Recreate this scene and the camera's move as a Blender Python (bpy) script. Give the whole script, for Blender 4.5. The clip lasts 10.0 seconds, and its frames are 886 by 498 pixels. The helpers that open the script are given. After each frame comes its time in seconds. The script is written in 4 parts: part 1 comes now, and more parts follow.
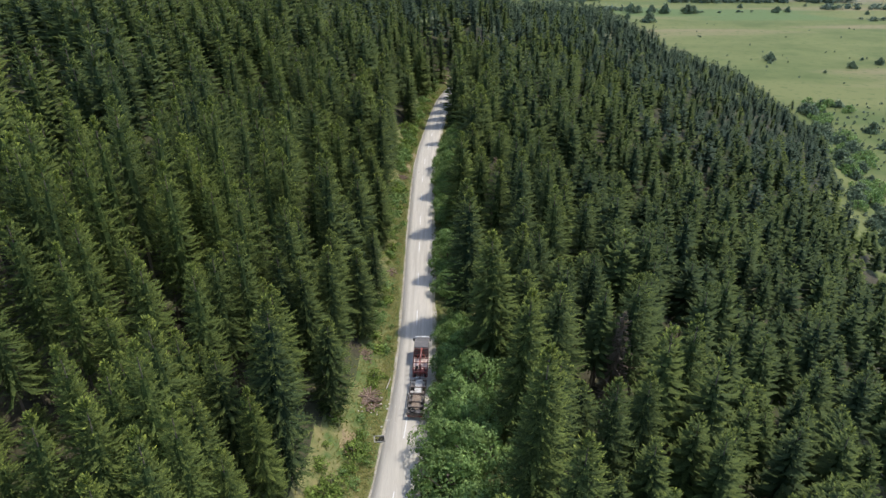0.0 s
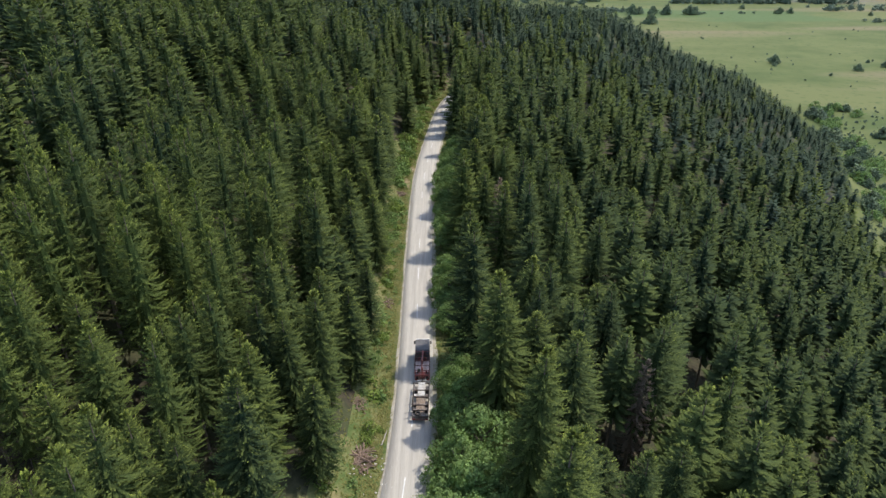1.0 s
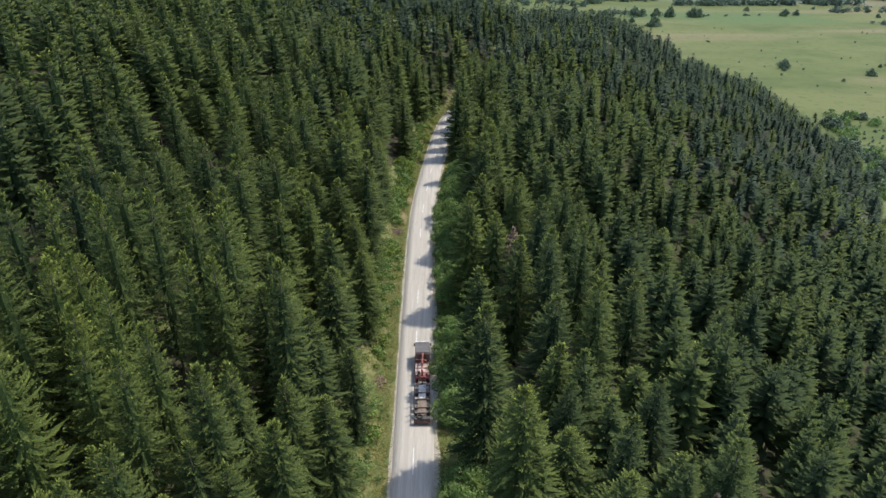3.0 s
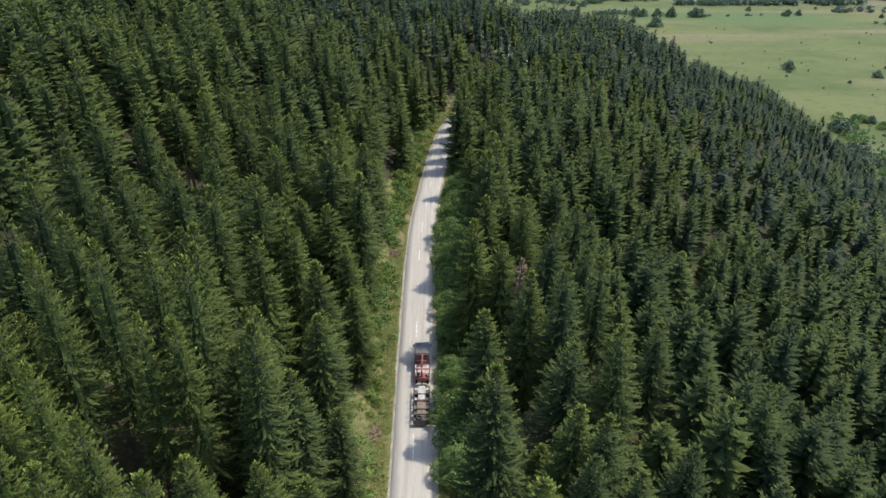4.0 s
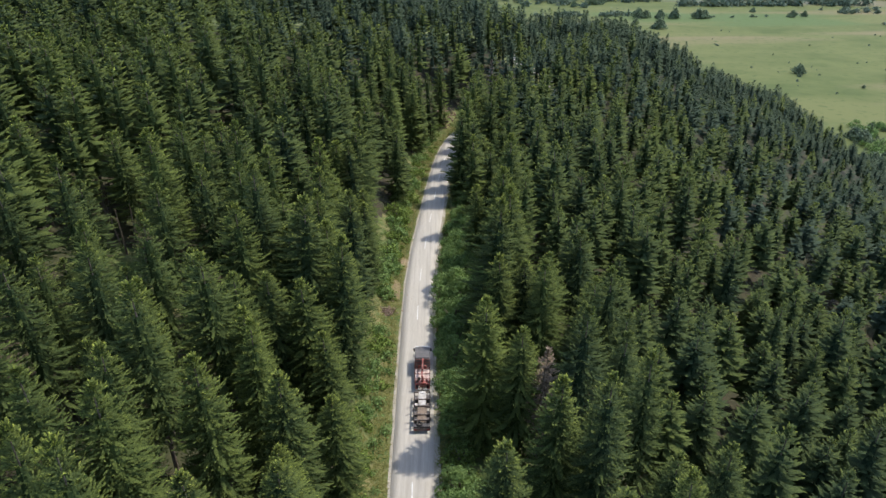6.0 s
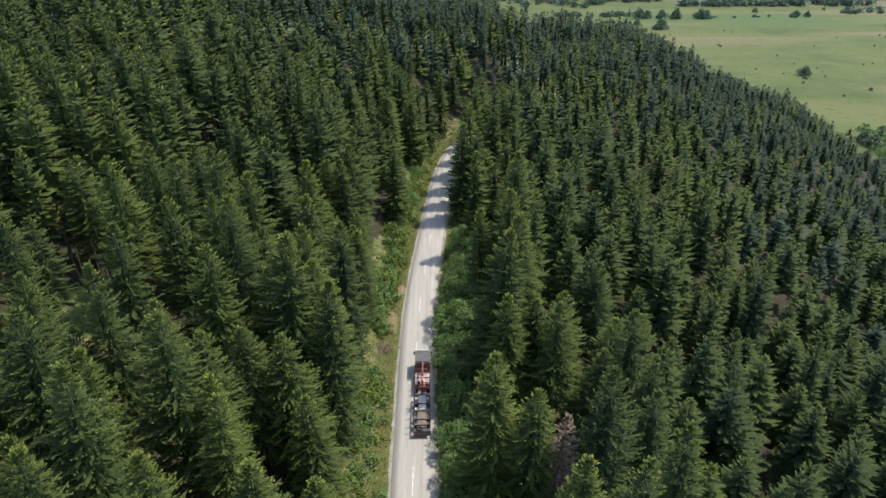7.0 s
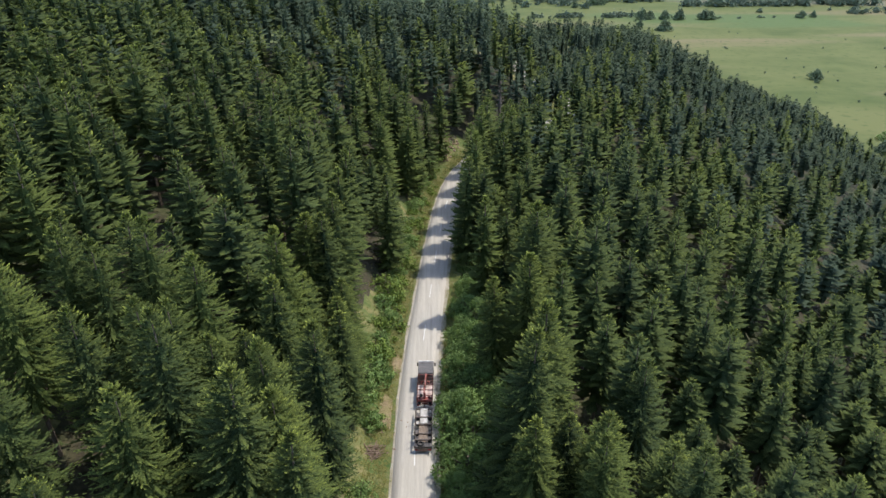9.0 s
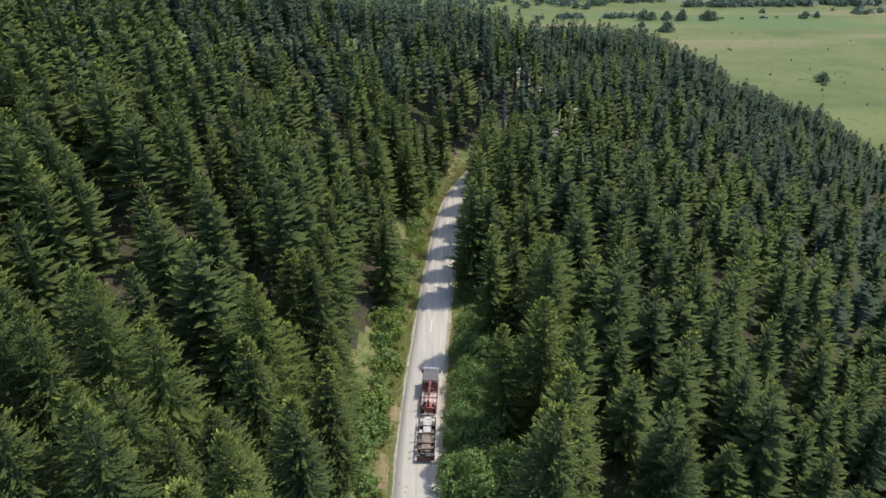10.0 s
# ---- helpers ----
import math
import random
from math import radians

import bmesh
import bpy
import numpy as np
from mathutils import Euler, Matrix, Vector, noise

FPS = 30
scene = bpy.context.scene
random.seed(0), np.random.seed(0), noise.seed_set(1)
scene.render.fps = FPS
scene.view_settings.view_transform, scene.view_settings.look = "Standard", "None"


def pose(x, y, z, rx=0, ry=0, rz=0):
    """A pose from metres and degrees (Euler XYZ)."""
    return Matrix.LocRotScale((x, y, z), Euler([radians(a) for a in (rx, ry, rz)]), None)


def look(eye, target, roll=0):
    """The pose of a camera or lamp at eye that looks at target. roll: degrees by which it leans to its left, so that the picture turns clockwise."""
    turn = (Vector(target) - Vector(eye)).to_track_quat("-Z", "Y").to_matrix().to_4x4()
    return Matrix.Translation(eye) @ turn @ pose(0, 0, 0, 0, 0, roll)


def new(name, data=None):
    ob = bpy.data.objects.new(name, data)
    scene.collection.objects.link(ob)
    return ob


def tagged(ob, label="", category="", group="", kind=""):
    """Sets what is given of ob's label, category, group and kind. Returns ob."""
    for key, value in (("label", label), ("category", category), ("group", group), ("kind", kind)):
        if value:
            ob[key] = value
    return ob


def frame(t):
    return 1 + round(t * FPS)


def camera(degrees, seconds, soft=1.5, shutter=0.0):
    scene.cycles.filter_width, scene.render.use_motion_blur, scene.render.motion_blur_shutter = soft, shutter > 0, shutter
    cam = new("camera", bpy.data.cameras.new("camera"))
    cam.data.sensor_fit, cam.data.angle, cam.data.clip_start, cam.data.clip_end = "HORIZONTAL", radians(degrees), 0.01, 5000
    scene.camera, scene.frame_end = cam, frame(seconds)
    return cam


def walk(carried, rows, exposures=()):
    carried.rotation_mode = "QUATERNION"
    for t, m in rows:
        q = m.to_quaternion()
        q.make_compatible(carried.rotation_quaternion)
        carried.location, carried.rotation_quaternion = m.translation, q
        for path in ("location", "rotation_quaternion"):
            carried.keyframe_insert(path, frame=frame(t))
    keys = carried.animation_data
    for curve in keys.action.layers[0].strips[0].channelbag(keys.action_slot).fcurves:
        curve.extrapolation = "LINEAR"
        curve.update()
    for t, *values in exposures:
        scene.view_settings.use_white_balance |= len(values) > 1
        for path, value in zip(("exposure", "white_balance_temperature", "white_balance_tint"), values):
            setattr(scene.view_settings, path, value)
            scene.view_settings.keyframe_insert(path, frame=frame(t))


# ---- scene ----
cam = camera(70.0, 10.0, soft=1.5)
METRES, EYE, TILT, LEAN, TURN = 85.0, 67.3, -27.3, 0.0, 0.0
K = 1.675
ROWS = [
    (0.0, 0.0, 0.0, 0.0, -0.0, 0.0, 0.0),
    (0.5, -0.0019, 0.0375, 0.0338, -0.03, 0.02, 0.03),
    (1.0, -0.0038, 0.0751, 0.067, -0.05, 0.03, 0.06),
    (1.5, -0.0058, 0.1128, 0.0996, -0.08, 0.07, 0.09),
    (2.0, -0.0074, 0.1503, 0.1315, -0.1, 0.08, 0.12),
    (2.5, -0.0088, 0.1878, 0.1633, -0.1, 0.12, 0.16),
    (4.0, -0.0144, 0.301, 0.2606, -0.24, 0.02, 0.22),
    (4.5, -0.0162, 0.3389, 0.2928, -0.28, 0.03, 0.27),
    (5.0, -0.018, 0.3768, 0.3249, -0.31, 0.03, 0.3),
    (5.5, -0.0194, 0.4146, 0.3566, -0.33, 0.03, 0.34),
    (7.0, -0.0237, 0.5281, 0.4542, -0.43, -0.02, 0.47),
    (7.5, -0.0253, 0.566, 0.4875, -0.48, -0.06, 0.51),
    (8.0, -0.027, 0.6039, 0.5208, -0.52, -0.05, 0.55),
    (8.5, -0.0286, 0.6417, 0.554, -0.55, -0.05, 0.59),
    (9.0, -0.0302, 0.6797, 0.5876, -0.58, -0.1, 0.63),
    (9.5, -0.0322, 0.7175, 0.6213, -0.63, -0.12, 0.68),
    (10.0, -0.0336, 0.7553, 0.6545, -0.63, -0.12, 0.73),
]
walk(cam, [(t, pose(0, 0, EYE, TILT, LEAN, TURN) @ pose(METRES * x, METRES * K * y, METRES * z, 90 + pitch, roll, yaw)) for t, x, y, z, yaw, pitch, roll in ROWS])

# ---- world, sun, exposure ----
SUN_TO = Vector((0.435, 0.175, 0.883)).normalized()
world = bpy.data.worlds.new("sky")
scene.world = world
world.use_nodes = True
wn = world.node_tree.nodes
sky = wn.new("ShaderNodeTexSky")
sky.sky_type = "NISHITA"
sky.sun_disc = False
sky.sun_elevation = math.asin(SUN_TO.z)
sky.sun_rotation = math.atan2(SUN_TO.x, SUN_TO.y)
world.node_tree.links.new(sky.outputs[0], wn["Background"].inputs[0])
wn["Background"].inputs[1].default_value = 0.15
sun_data = bpy.data.lights.new("sun", "SUN")
sun_data.energy, sun_data.angle, sun_data.color = 2.0, radians(0.6), (1.0, 0.94, 0.85)
sun = new("sun", sun_data)
sun.matrix_world = look(SUN_TO * 300, (0, 0, 0))
scene.view_settings.exposure = 1.0


# ---- materials ----
def material(name):
    m = bpy.data.materials.new(name)
    m.use_nodes = True
    return m, m.node_tree.nodes, m.node_tree.links


def socket_mix(n, l, fac, a, b, blend="MIX"):
    mix = n.new("ShaderNodeMix")
    mix.data_type, mix.blend_type = "RGBA", blend
    for sock, v in ((mix.inputs[0], fac), (mix.inputs[6], a), (mix.inputs[7], b)):
        if isinstance(v, bpy.types.NodeSocket):
            l.new(v, sock)
        elif isinstance(v, (int, float)):
            sock.default_value = v
        else:
            sock.default_value = (*v, 1)
    return mix.outputs[2]


def noise_at(n, l, scale, detail=3.0, rough=0.55, space="Object", lo=0.35, hi=0.65, stretch=None):
    tc = n.new("ShaderNodeTexCoord")
    src = tc.outputs[space]
    if stretch:
        mp = n.new("ShaderNodeMapping")
        mp.inputs["Scale"].default_value = stretch
        l.new(src, mp.inputs[0])
        src = mp.outputs[0]
    t = n.new("ShaderNodeTexNoise")
    t.inputs["Scale"].default_value, t.inputs["Detail"].default_value, t.inputs["Roughness"].default_value = scale, detail, rough
    l.new(src, t.inputs["Vector"])
    r = n.new("ShaderNodeMapRange")
    r.inputs[1].default_value, r.inputs[2].default_value = lo, hi
    l.new(t.outputs[0], r.inputs[0])
    return r.outputs[0]


def surface(name, a, b, scale=2.0, rough=0.7, metal=0.0, c=None, scale2=0.2, bump=0.0, bump_scale=8.0, stretch=None, amount2=0.6, spec=0.4):
    """Two tones at a fine scale, a third at a coarse one, and a fine relief."""
    m, n, l = material(name)
    p = n["Principled BSDF"]
    col = socket_mix(n, l, noise_at(n, l, scale, stretch=stretch), a, b)
    if c:
        f = noise_at(n, l, scale2, 4.0, lo=0.42, hi=0.66, stretch=stretch)
        k = n.new("ShaderNodeMath")
        k.operation = "MULTIPLY"
        k.inputs[1].default_value = amount2
        l.new(f, k.inputs[0])
        col = socket_mix(n, l, k.outputs[0], col, c)
    l.new(col, p.inputs["Base Color"])
    p.inputs["Roughness"].default_value, p.inputs["Metallic"].default_value = rough, metal
    p.inputs["Specular IOR Level"].default_value = spec
    if bump:
        bn = n.new("ShaderNodeBump")
        bn.inputs["Strength"].default_value = bump
        bn.inputs["Distance"].default_value = 0.1
        l.new(noise_at(n, l, bump_scale, 5.0, lo=0.2, hi=0.8), bn.inputs["Height"])
        l.new(bn.outputs[0], p.inputs["Normal"])
    return m


def foliage(name, dark, light, fresh, tone="attribute", through_light=0.34, grain=8.0, round_off=0.5):
    """Leaves and needles: dark old growth, paler by the tip value (new shoots, and sunlight put into spruce tops), a
    tone of its own for each plant, and fine grain.
    The leaves of a spray face outwards as the crown does."""
    m, n, l = material(name)
    p = n["Principled BSDF"]
    if tone == "attribute":
        at = n.new("ShaderNodeAttribute")
        at.attribute_name = "tone"
        own = at.outputs["Fac"]
    else:
        own = n.new("ShaderNodeObjectInfo").outputs["Random"]
    geo = n.new("ShaderNodeNewGeometry")
    tip = n.new("ShaderNodeAttribute")
    tip.attribute_name = "tip"
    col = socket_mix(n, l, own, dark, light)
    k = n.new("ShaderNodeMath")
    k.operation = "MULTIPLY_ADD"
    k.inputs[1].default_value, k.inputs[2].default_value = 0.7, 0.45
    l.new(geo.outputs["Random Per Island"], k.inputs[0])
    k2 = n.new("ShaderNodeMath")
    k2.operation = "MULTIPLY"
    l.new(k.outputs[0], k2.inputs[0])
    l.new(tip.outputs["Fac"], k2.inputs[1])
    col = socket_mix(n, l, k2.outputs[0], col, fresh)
    fine = socket_mix(n, l, noise_at(n, l, grain, 2.0, lo=0.34, hi=0.66), (0.62, 0.64, 0.66), (1.36, 1.34, 1.20))
    col = socket_mix(n, l, 1.0, col, fine, "MULTIPLY")
    l.new(col, p.inputs["Base Color"])
    out = n.new("ShaderNodeAttribute")
    out.attribute_name = "outward"
    vt = n.new("ShaderNodeVectorTransform")
    vt.vector_type, vt.convert_from, vt.convert_to = "NORMAL", "OBJECT", "WORLD"
    l.new(out.outputs["Vector"], vt.inputs[0])
    sc = n.new("ShaderNodeVectorMath")
    sc.operation = "MULTIPLY_ADD"
    l.new(vt.outputs[0], sc.inputs[0])
    sc.inputs[1].default_value = (round_off,) * 3
    l.new(geo.outputs["Normal"], sc.inputs[2])
    nm = n.new("ShaderNodeVectorMath")
    nm.operation = "NORMALIZE"
    l.new(sc.outputs[0], nm.inputs[0])
    l.new(nm.outputs[0], p.inputs["Normal"])
    p.inputs["Roughness"].default_value = 0.75
    p.inputs["Specular IOR Level"].default_value = 0.12
    tr = n.new("ShaderNodeBsdfTranslucent")
    l.new(col, tr.inputs["Color"])
    l.new(nm.outputs[0], tr.inputs["Normal"])
    mx = n.new("ShaderNodeMixShader")
    mx.inputs[0].default_value = through_light
    l.new(p.outputs[0], mx.inputs[1])
    l.new(tr.outputs[0], mx.inputs[2])
    l.new(mx.outputs[0], n["Material Output"].inputs["Surface"])
    return m


NEEDLE_DARK, NEEDLE_LIGHT, NEEDLE_FRESH_LIT = (0.034, 0.058, 0.030), (0.084, 0.115, 0.035), (0.345, 0.395, 0.078)
M_NEEDLE = foliage("needles", NEEDLE_DARK, NEEDLE_LIGHT, NEEDLE_FRESH_LIT)
M_NEEDLE_OB = foliage("needles_single", NEEDLE_DARK, NEEDLE_LIGHT, NEEDLE_FRESH_LIT, "object")
# pine needles, with the pale blue of distance haze put into their colour
M_PINE_HAZE = foliage("pine_needles_hazed", (0.054, 0.082, 0.054), (0.078, 0.110, 0.070), (0.145, 0.185, 0.108), "attribute", 0.42)
M_BROWN = foliage("needles_browned", (0.15, 0.112, 0.080), (0.20, 0.150, 0.108), (0.29, 0.225, 0.165), "object", 0.15)
M_GREYED = foliage("needles_dead", (0.10, 0.085, 0.075), (0.14, 0.12, 0.105), (0.21, 0.18, 0.16), "object", 0.05)
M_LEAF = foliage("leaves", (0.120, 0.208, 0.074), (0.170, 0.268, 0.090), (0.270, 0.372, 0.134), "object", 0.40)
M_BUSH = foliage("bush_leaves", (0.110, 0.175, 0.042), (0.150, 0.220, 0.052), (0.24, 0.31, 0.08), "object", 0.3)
# the next two leaf colours are bluer and paler, for haze over the plain
M_FARLEAF_HAZE = foliage("far_leaves_hazed", (0.110, 0.150, 0.120), (0.135, 0.175, 0.130), (0.17, 0.21, 0.145), "attribute", 0.2)
M_FARLEAF_HAZE_OB = foliage("meadow_tree_leaves_hazed", (0.105, 0.150, 0.100), (0.14, 0.188, 0.118), (0.19, 0.235, 0.145), "object", 0.25, 3.0)
M_GRASS = foliage("verge_grass_blades", (0.085, 0.125, 0.028), (0.155, 0.175, 0.05), (0.29, 0.255, 0.105), "attribute", 0.3)
M_BARK = surface("bark", (0.10, 0.075, 0.055), (0.17, 0.135, 0.105), 6.0, 0.9, bump=0.4)
M_BARE = surface("bare_wood", (0.30, 0.27, 0.24), (0.42, 0.39, 0.35), 5.0, 0.85)
M_FLOOR = surface("forest_floor", (0.034, 0.031, 0.019), (0.066, 0.055, 0.032), 1.3, 0.95, c=(0.055, 0.075, 0.022), scale2=0.12, bump=0.5, bump_scale=2.0)
M_VERGE = surface("verge_grass", (0.060, 0.100, 0.024), (0.110, 0.140, 0.040), 1.4, 0.95, c=(0.27, 0.215, 0.100), scale2=0.32, bump=0.6, bump_scale=3.0, amount2=0.65)
M_ASPHALT = surface("asphalt", (0.418, 0.384, 0.330), (0.492, 0.456, 0.394), 14.0, 0.9, c=(0.318, 0.294, 0.256), scale2=1.0, bump=0.15, bump_scale=40.0, stretch=(1.4, 0.05, 1), spec=0.25)
M_GRAVEL = surface("shoulder_gravel", (0.33, 0.29, 0.23), (0.46, 0.42, 0.35), 5.0, 0.95, c=(0.20, 0.18, 0.09), scale2=0.5, bump=0.4, bump_scale=20.0)
M_PAINT = surface("road_paint", (0.62, 0.62, 0.60), (0.78, 0.78, 0.76), 3.0, 0.7, c=(0.40, 0.39, 0.37), scale2=1.2)
M_BRUSH = surface("dry_brush", (0.17, 0.115, 0.085), (0.30, 0.22, 0.165), 4.0, 0.95)
M_EARTH = surface("bare_red_earth", (0.21, 0.155, 0.09), (0.29, 0.225, 0.13), 2.0, 0.95, c=(0.20, 0.18, 0.07), scale2=0.8, bump=0.5)
M_ROCK = surface("earth_rock", (0.20, 0.13, 0.085), (0.32, 0.24, 0.17), 2.5, 0.95, c=(0.38, 0.33, 0.27), scale2=0.8, bump=0.6)
M_PALE_ROCK = surface("pale_limestone", (0.44, 0.41, 0.35), (0.60, 0.57, 0.50), 2.5, 0.95, c=(0.33, 0.30, 0.24), scale2=0.8, bump=0.4)
M_SHAFT_SHADE = surface("shaft_shade", (0.008, 0.008, 0.007), (0.016, 0.015, 0.012), 4.0, 0.9)
M_CONCRETE = surface("concrete", (0.34, 0.32, 0.29), (0.45, 0.43, 0.39), 4.0, 0.9, c=(0.22, 0.21, 0.18), scale2=0.9, bump=0.2)


def meadow_material():
    m, n, l = material("meadow")
    p = n["Principled BSDF"]
    col = socket_mix(n, l, noise_at(n, l, 0.022, 7.0), (0.082, 0.108, 0.034), (0.128, 0.144, 0.050))
    col = socket_mix(n, l, noise_at(n, l, 0.006, 3.0, lo=0.45, hi=0.62, stretch=(0.55, 1.6, 1)), col, (0.140, 0.150, 0.055))
    band = noise_at(n, l, 0.004, 2.0, lo=0.57, hi=0.68, stretch=(0.35, 2.2, 1))
    col = socket_mix(n, l, band, col, (0.185, 0.160, 0.082))
    col = socket_mix(n, l, noise_at(n, l, 0.0035, 2.0, lo=0.56, hi=0.64, stretch=(0.6, 1.4, 1)), col, (0.098, 0.138, 0.050))
    col = socket_mix(n, l, noise_at(n, l, 0.0028, 1.0, lo=0.66, hi=0.74, stretch=(0.5, 1.5, 1)), col, (0.150, 0.150, 0.125))
    col = socket_mix(n, l, noise_at(n, l, 0.12, 6.0, lo=0.55, hi=0.72), col, (0.076, 0.104, 0.034))
    l.new(col, p.inputs["Base Color"])
    p.inputs["Roughness"].default_value = 0.95
    p.inputs["Specular IOR Level"].default_value = 0.15
    return m


M_MEADOW = meadow_material()


# ---- building helpers ----
def mesh_of(name, verts, faces, mats, face_mats=None, attrs=None):
    """A mesh from arrays of points and triangles or quads."""
    me = bpy.data.meshes.new(name)
    verts, faces = np.asarray(verts, np.float32), np.asarray(faces, np.int32)
    me.vertices.add(len(verts))
    me.vertices.foreach_set("co", verts.ravel())
    k = faces.shape[1]
    me.loops.add(faces.size)
    me.loops.foreach_set("vertex_index", faces.ravel())
    me.polygons.add(len(faces))
    me.polygons.foreach_set("loop_start", np.arange(0, faces.size, k, dtype=np.int32))
    for m in mats:
        me.materials.append(m)
    if face_mats is not None:
        me.polygons.foreach_set("material_index", np.asarray(face_mats, np.int32))
    for key, vals in (attrs or {}).items():
        vals = np.asarray(vals, np.float32)
        if vals.ndim == 2:
            me.attributes.new(key, "FLOAT_VECTOR", "POINT").data.foreach_set("vector", vals.ravel())
        else:
            me.attributes.new(key, "FLOAT", "POINT").data.foreach_set("value", vals)
    me.update(calc_edges=True)
    return me


def part(name, bm, mat, parent, label=""):
    """Links a bmesh as one mesh object under a thing or a part."""
    me = bpy.data.meshes.new(name)
    bm.to_mesh(me)
    bm.free()
    me.materials.append(mat)
    ob = new(name, me)
    ob.parent = parent
    return tagged(ob, label)


def box(x0, x1, y0, y1, z0, z1, bevel=0.02, bm=None):
    bm = bm or bmesh.new()
    r = bmesh.ops.create_cube(bm, size=1)
    bmesh.ops.scale(bm, vec=(x1 - x0, y1 - y0, z1 - z0), verts=r["verts"])
    bmesh.ops.translate(bm, vec=((x0 + x1) / 2, (y0 + y1) / 2, (z0 + z1) / 2), verts=r["verts"])
    if bevel:
        edges = list({e for v in r["verts"] for e in v.link_edges})
        bmesh.ops.bevel(bm, geom=edges, offset=bevel, segments=2, affect="EDGES", profile=0.5)
    return bm


def rod(a, b, r0, r1=None, sides=8, bm=None):
    """A round bar from a to b."""
    bm = bm or bmesh.new()
    a, b = Vector(a), Vector(b)
    m = Matrix.Translation((a + b) / 2) @ (b - a).to_track_quat("Z", "Y").to_matrix().to_4x4()
    bmesh.ops.create_cone(bm, cap_ends=True, segments=sides, radius1=r0, radius2=r0 if r1 is None else r1, depth=(b - a).length, matrix=m)
    return bm


# ---- the road's line and the lie of the land ----
LINE = [(-62, -140), (-40, -90), (-26, -45), (-16, 0), (-10.5, 30), (-7.4, 50), (-6.3, 62), (-5.6, 72), (-5.0, 82), (-4.85, 92), (-5.0, 104), (-5.3, 118), (-5.55, 132), (-5.75, 150),
        (-5.95, 165), (-6.0, 178), (-5.85, 188), (-5.45, 198), (-4.75, 208.5), (-3.9, 220), (-2.9, 234), (-1.7, 248), (0.0, 264), (2.4, 279), (5.2, 290), (10.5, 303), (19, 318), (33, 331),
        (46, 346), (53, 366), (50, 390), (42, 412), (40, 440), (48, 470), (66, 500), (92, 540), (115, 600), (140, 700), (170, 800)]
ROAD_HALF = 2.95
ctrl = np.array(LINE, float)
run = np.r_[0, np.cumsum(np.hypot(*np.diff(ctrl, axis=0).T))]
fine = np.arange(0, run[-1], 1.0)
cx, cy = np.interp(fine, run, ctrl[:, 0]), np.interp(fine, run, ctrl[:, 1])
kern = np.hanning(15) / np.hanning(15).sum()
cx = np.r_[cx[:7], np.convolve(cx, kern, "valid"), cx[-7:]]
cy = np.r_[cy[:7], np.convolve(cy, kern, "valid"), cy[-7:]]
tx, ty = np.gradient(cx), np.gradient(cy)
tl = np.hypot(tx, ty)
tx, ty = tx / tl, ty / tl
MEADOW_Z = -66.0
CLEARINGS = [(-33.0, 152.0, 4.4), (-31.0, 147.5, 3.4), (-48.0, 157.5, 5.6), (-44.5, 152.0, 3.6), (-39.0, 111.0, 3.6)]


def road_x(y):
    return float(np.interp(y, cy, cx))


def beside(x, y):
    """Signed distance from the road's line: left of it minus, right plus."""
    x, y = np.atleast_1d(np.asarray(x, float)), np.atleast_1d(np.asarray(y, float))
    out = np.empty(x.shape)
    for i in range(0, len(x), 4000):
        dx, dy = x[i:i + 4000, None] - cx[None], y[i:i + 4000, None] - cy[None]
        j = np.argmin(dx * dx + dy * dy, 1)
        k = np.arange(len(j))
        out[i:i + 4000] = np.hypot(dx[k, j], dy[k, j]) * np.sign(dx[k, j] * ty[j] - dy[k, j] * tx[j])
    return out


def smooth(a, b, v):
    u = np.clip((v - a) / (b - a), 0, 1)
    return u * u * (3 - 2 * u)


def waves(x, y):
    """Gentle unevenness of the ground."""
    return 0.5 * np.sin(x * 0.21 + 1.3 * np.sin(y * 0.07)) + 0.45 * np.sin(y * 0.17 + 1.1 * np.sin(x * 0.05 + 2)) + 0.3 * np.sin(x * 0.43 + y * 0.31)


def soft_plus(v, w):
    return w * np.logaddexp(0, v / w)


def ground_z(x, y, s=None):
    x, y = np.atleast_1d(np.asarray(x, float)), np.atleast_1d(np.asarray(y, float))
    s = beside(x, y) if s is None else s
    base = -0.3 * soft_plus(y - 470, 8.0)
    d = soft_plus(-s - 6.2, 0.8)
    left = (27 * (1 - np.exp(-d / 37)) + 0.08 * d) * (1 - 0.72 * smooth(300, 460, y))
    edge = np.interp(y, [-150, 150, 200, 255, 350, 470, 600], [6, 6, 18, 48, 84, 105, 135])
    r = np.maximum(0, s - 3.8)
    right = -1.0 * (1 - np.exp(-r / 4)) - 0.42 * soft_plus(x - edge - 4, 3.0) * smooth(3.5, 9, s)
    g = base + np.where(s < 0, left, right) + waves(x, y) * smooth(5, 14, np.abs(s)) * 0.8 - 0.09 * (np.abs(s) < ROAD_HALF + 0.9)
    return MEADOW_Z + soft_plus(g - MEADOW_Z, 2.5)


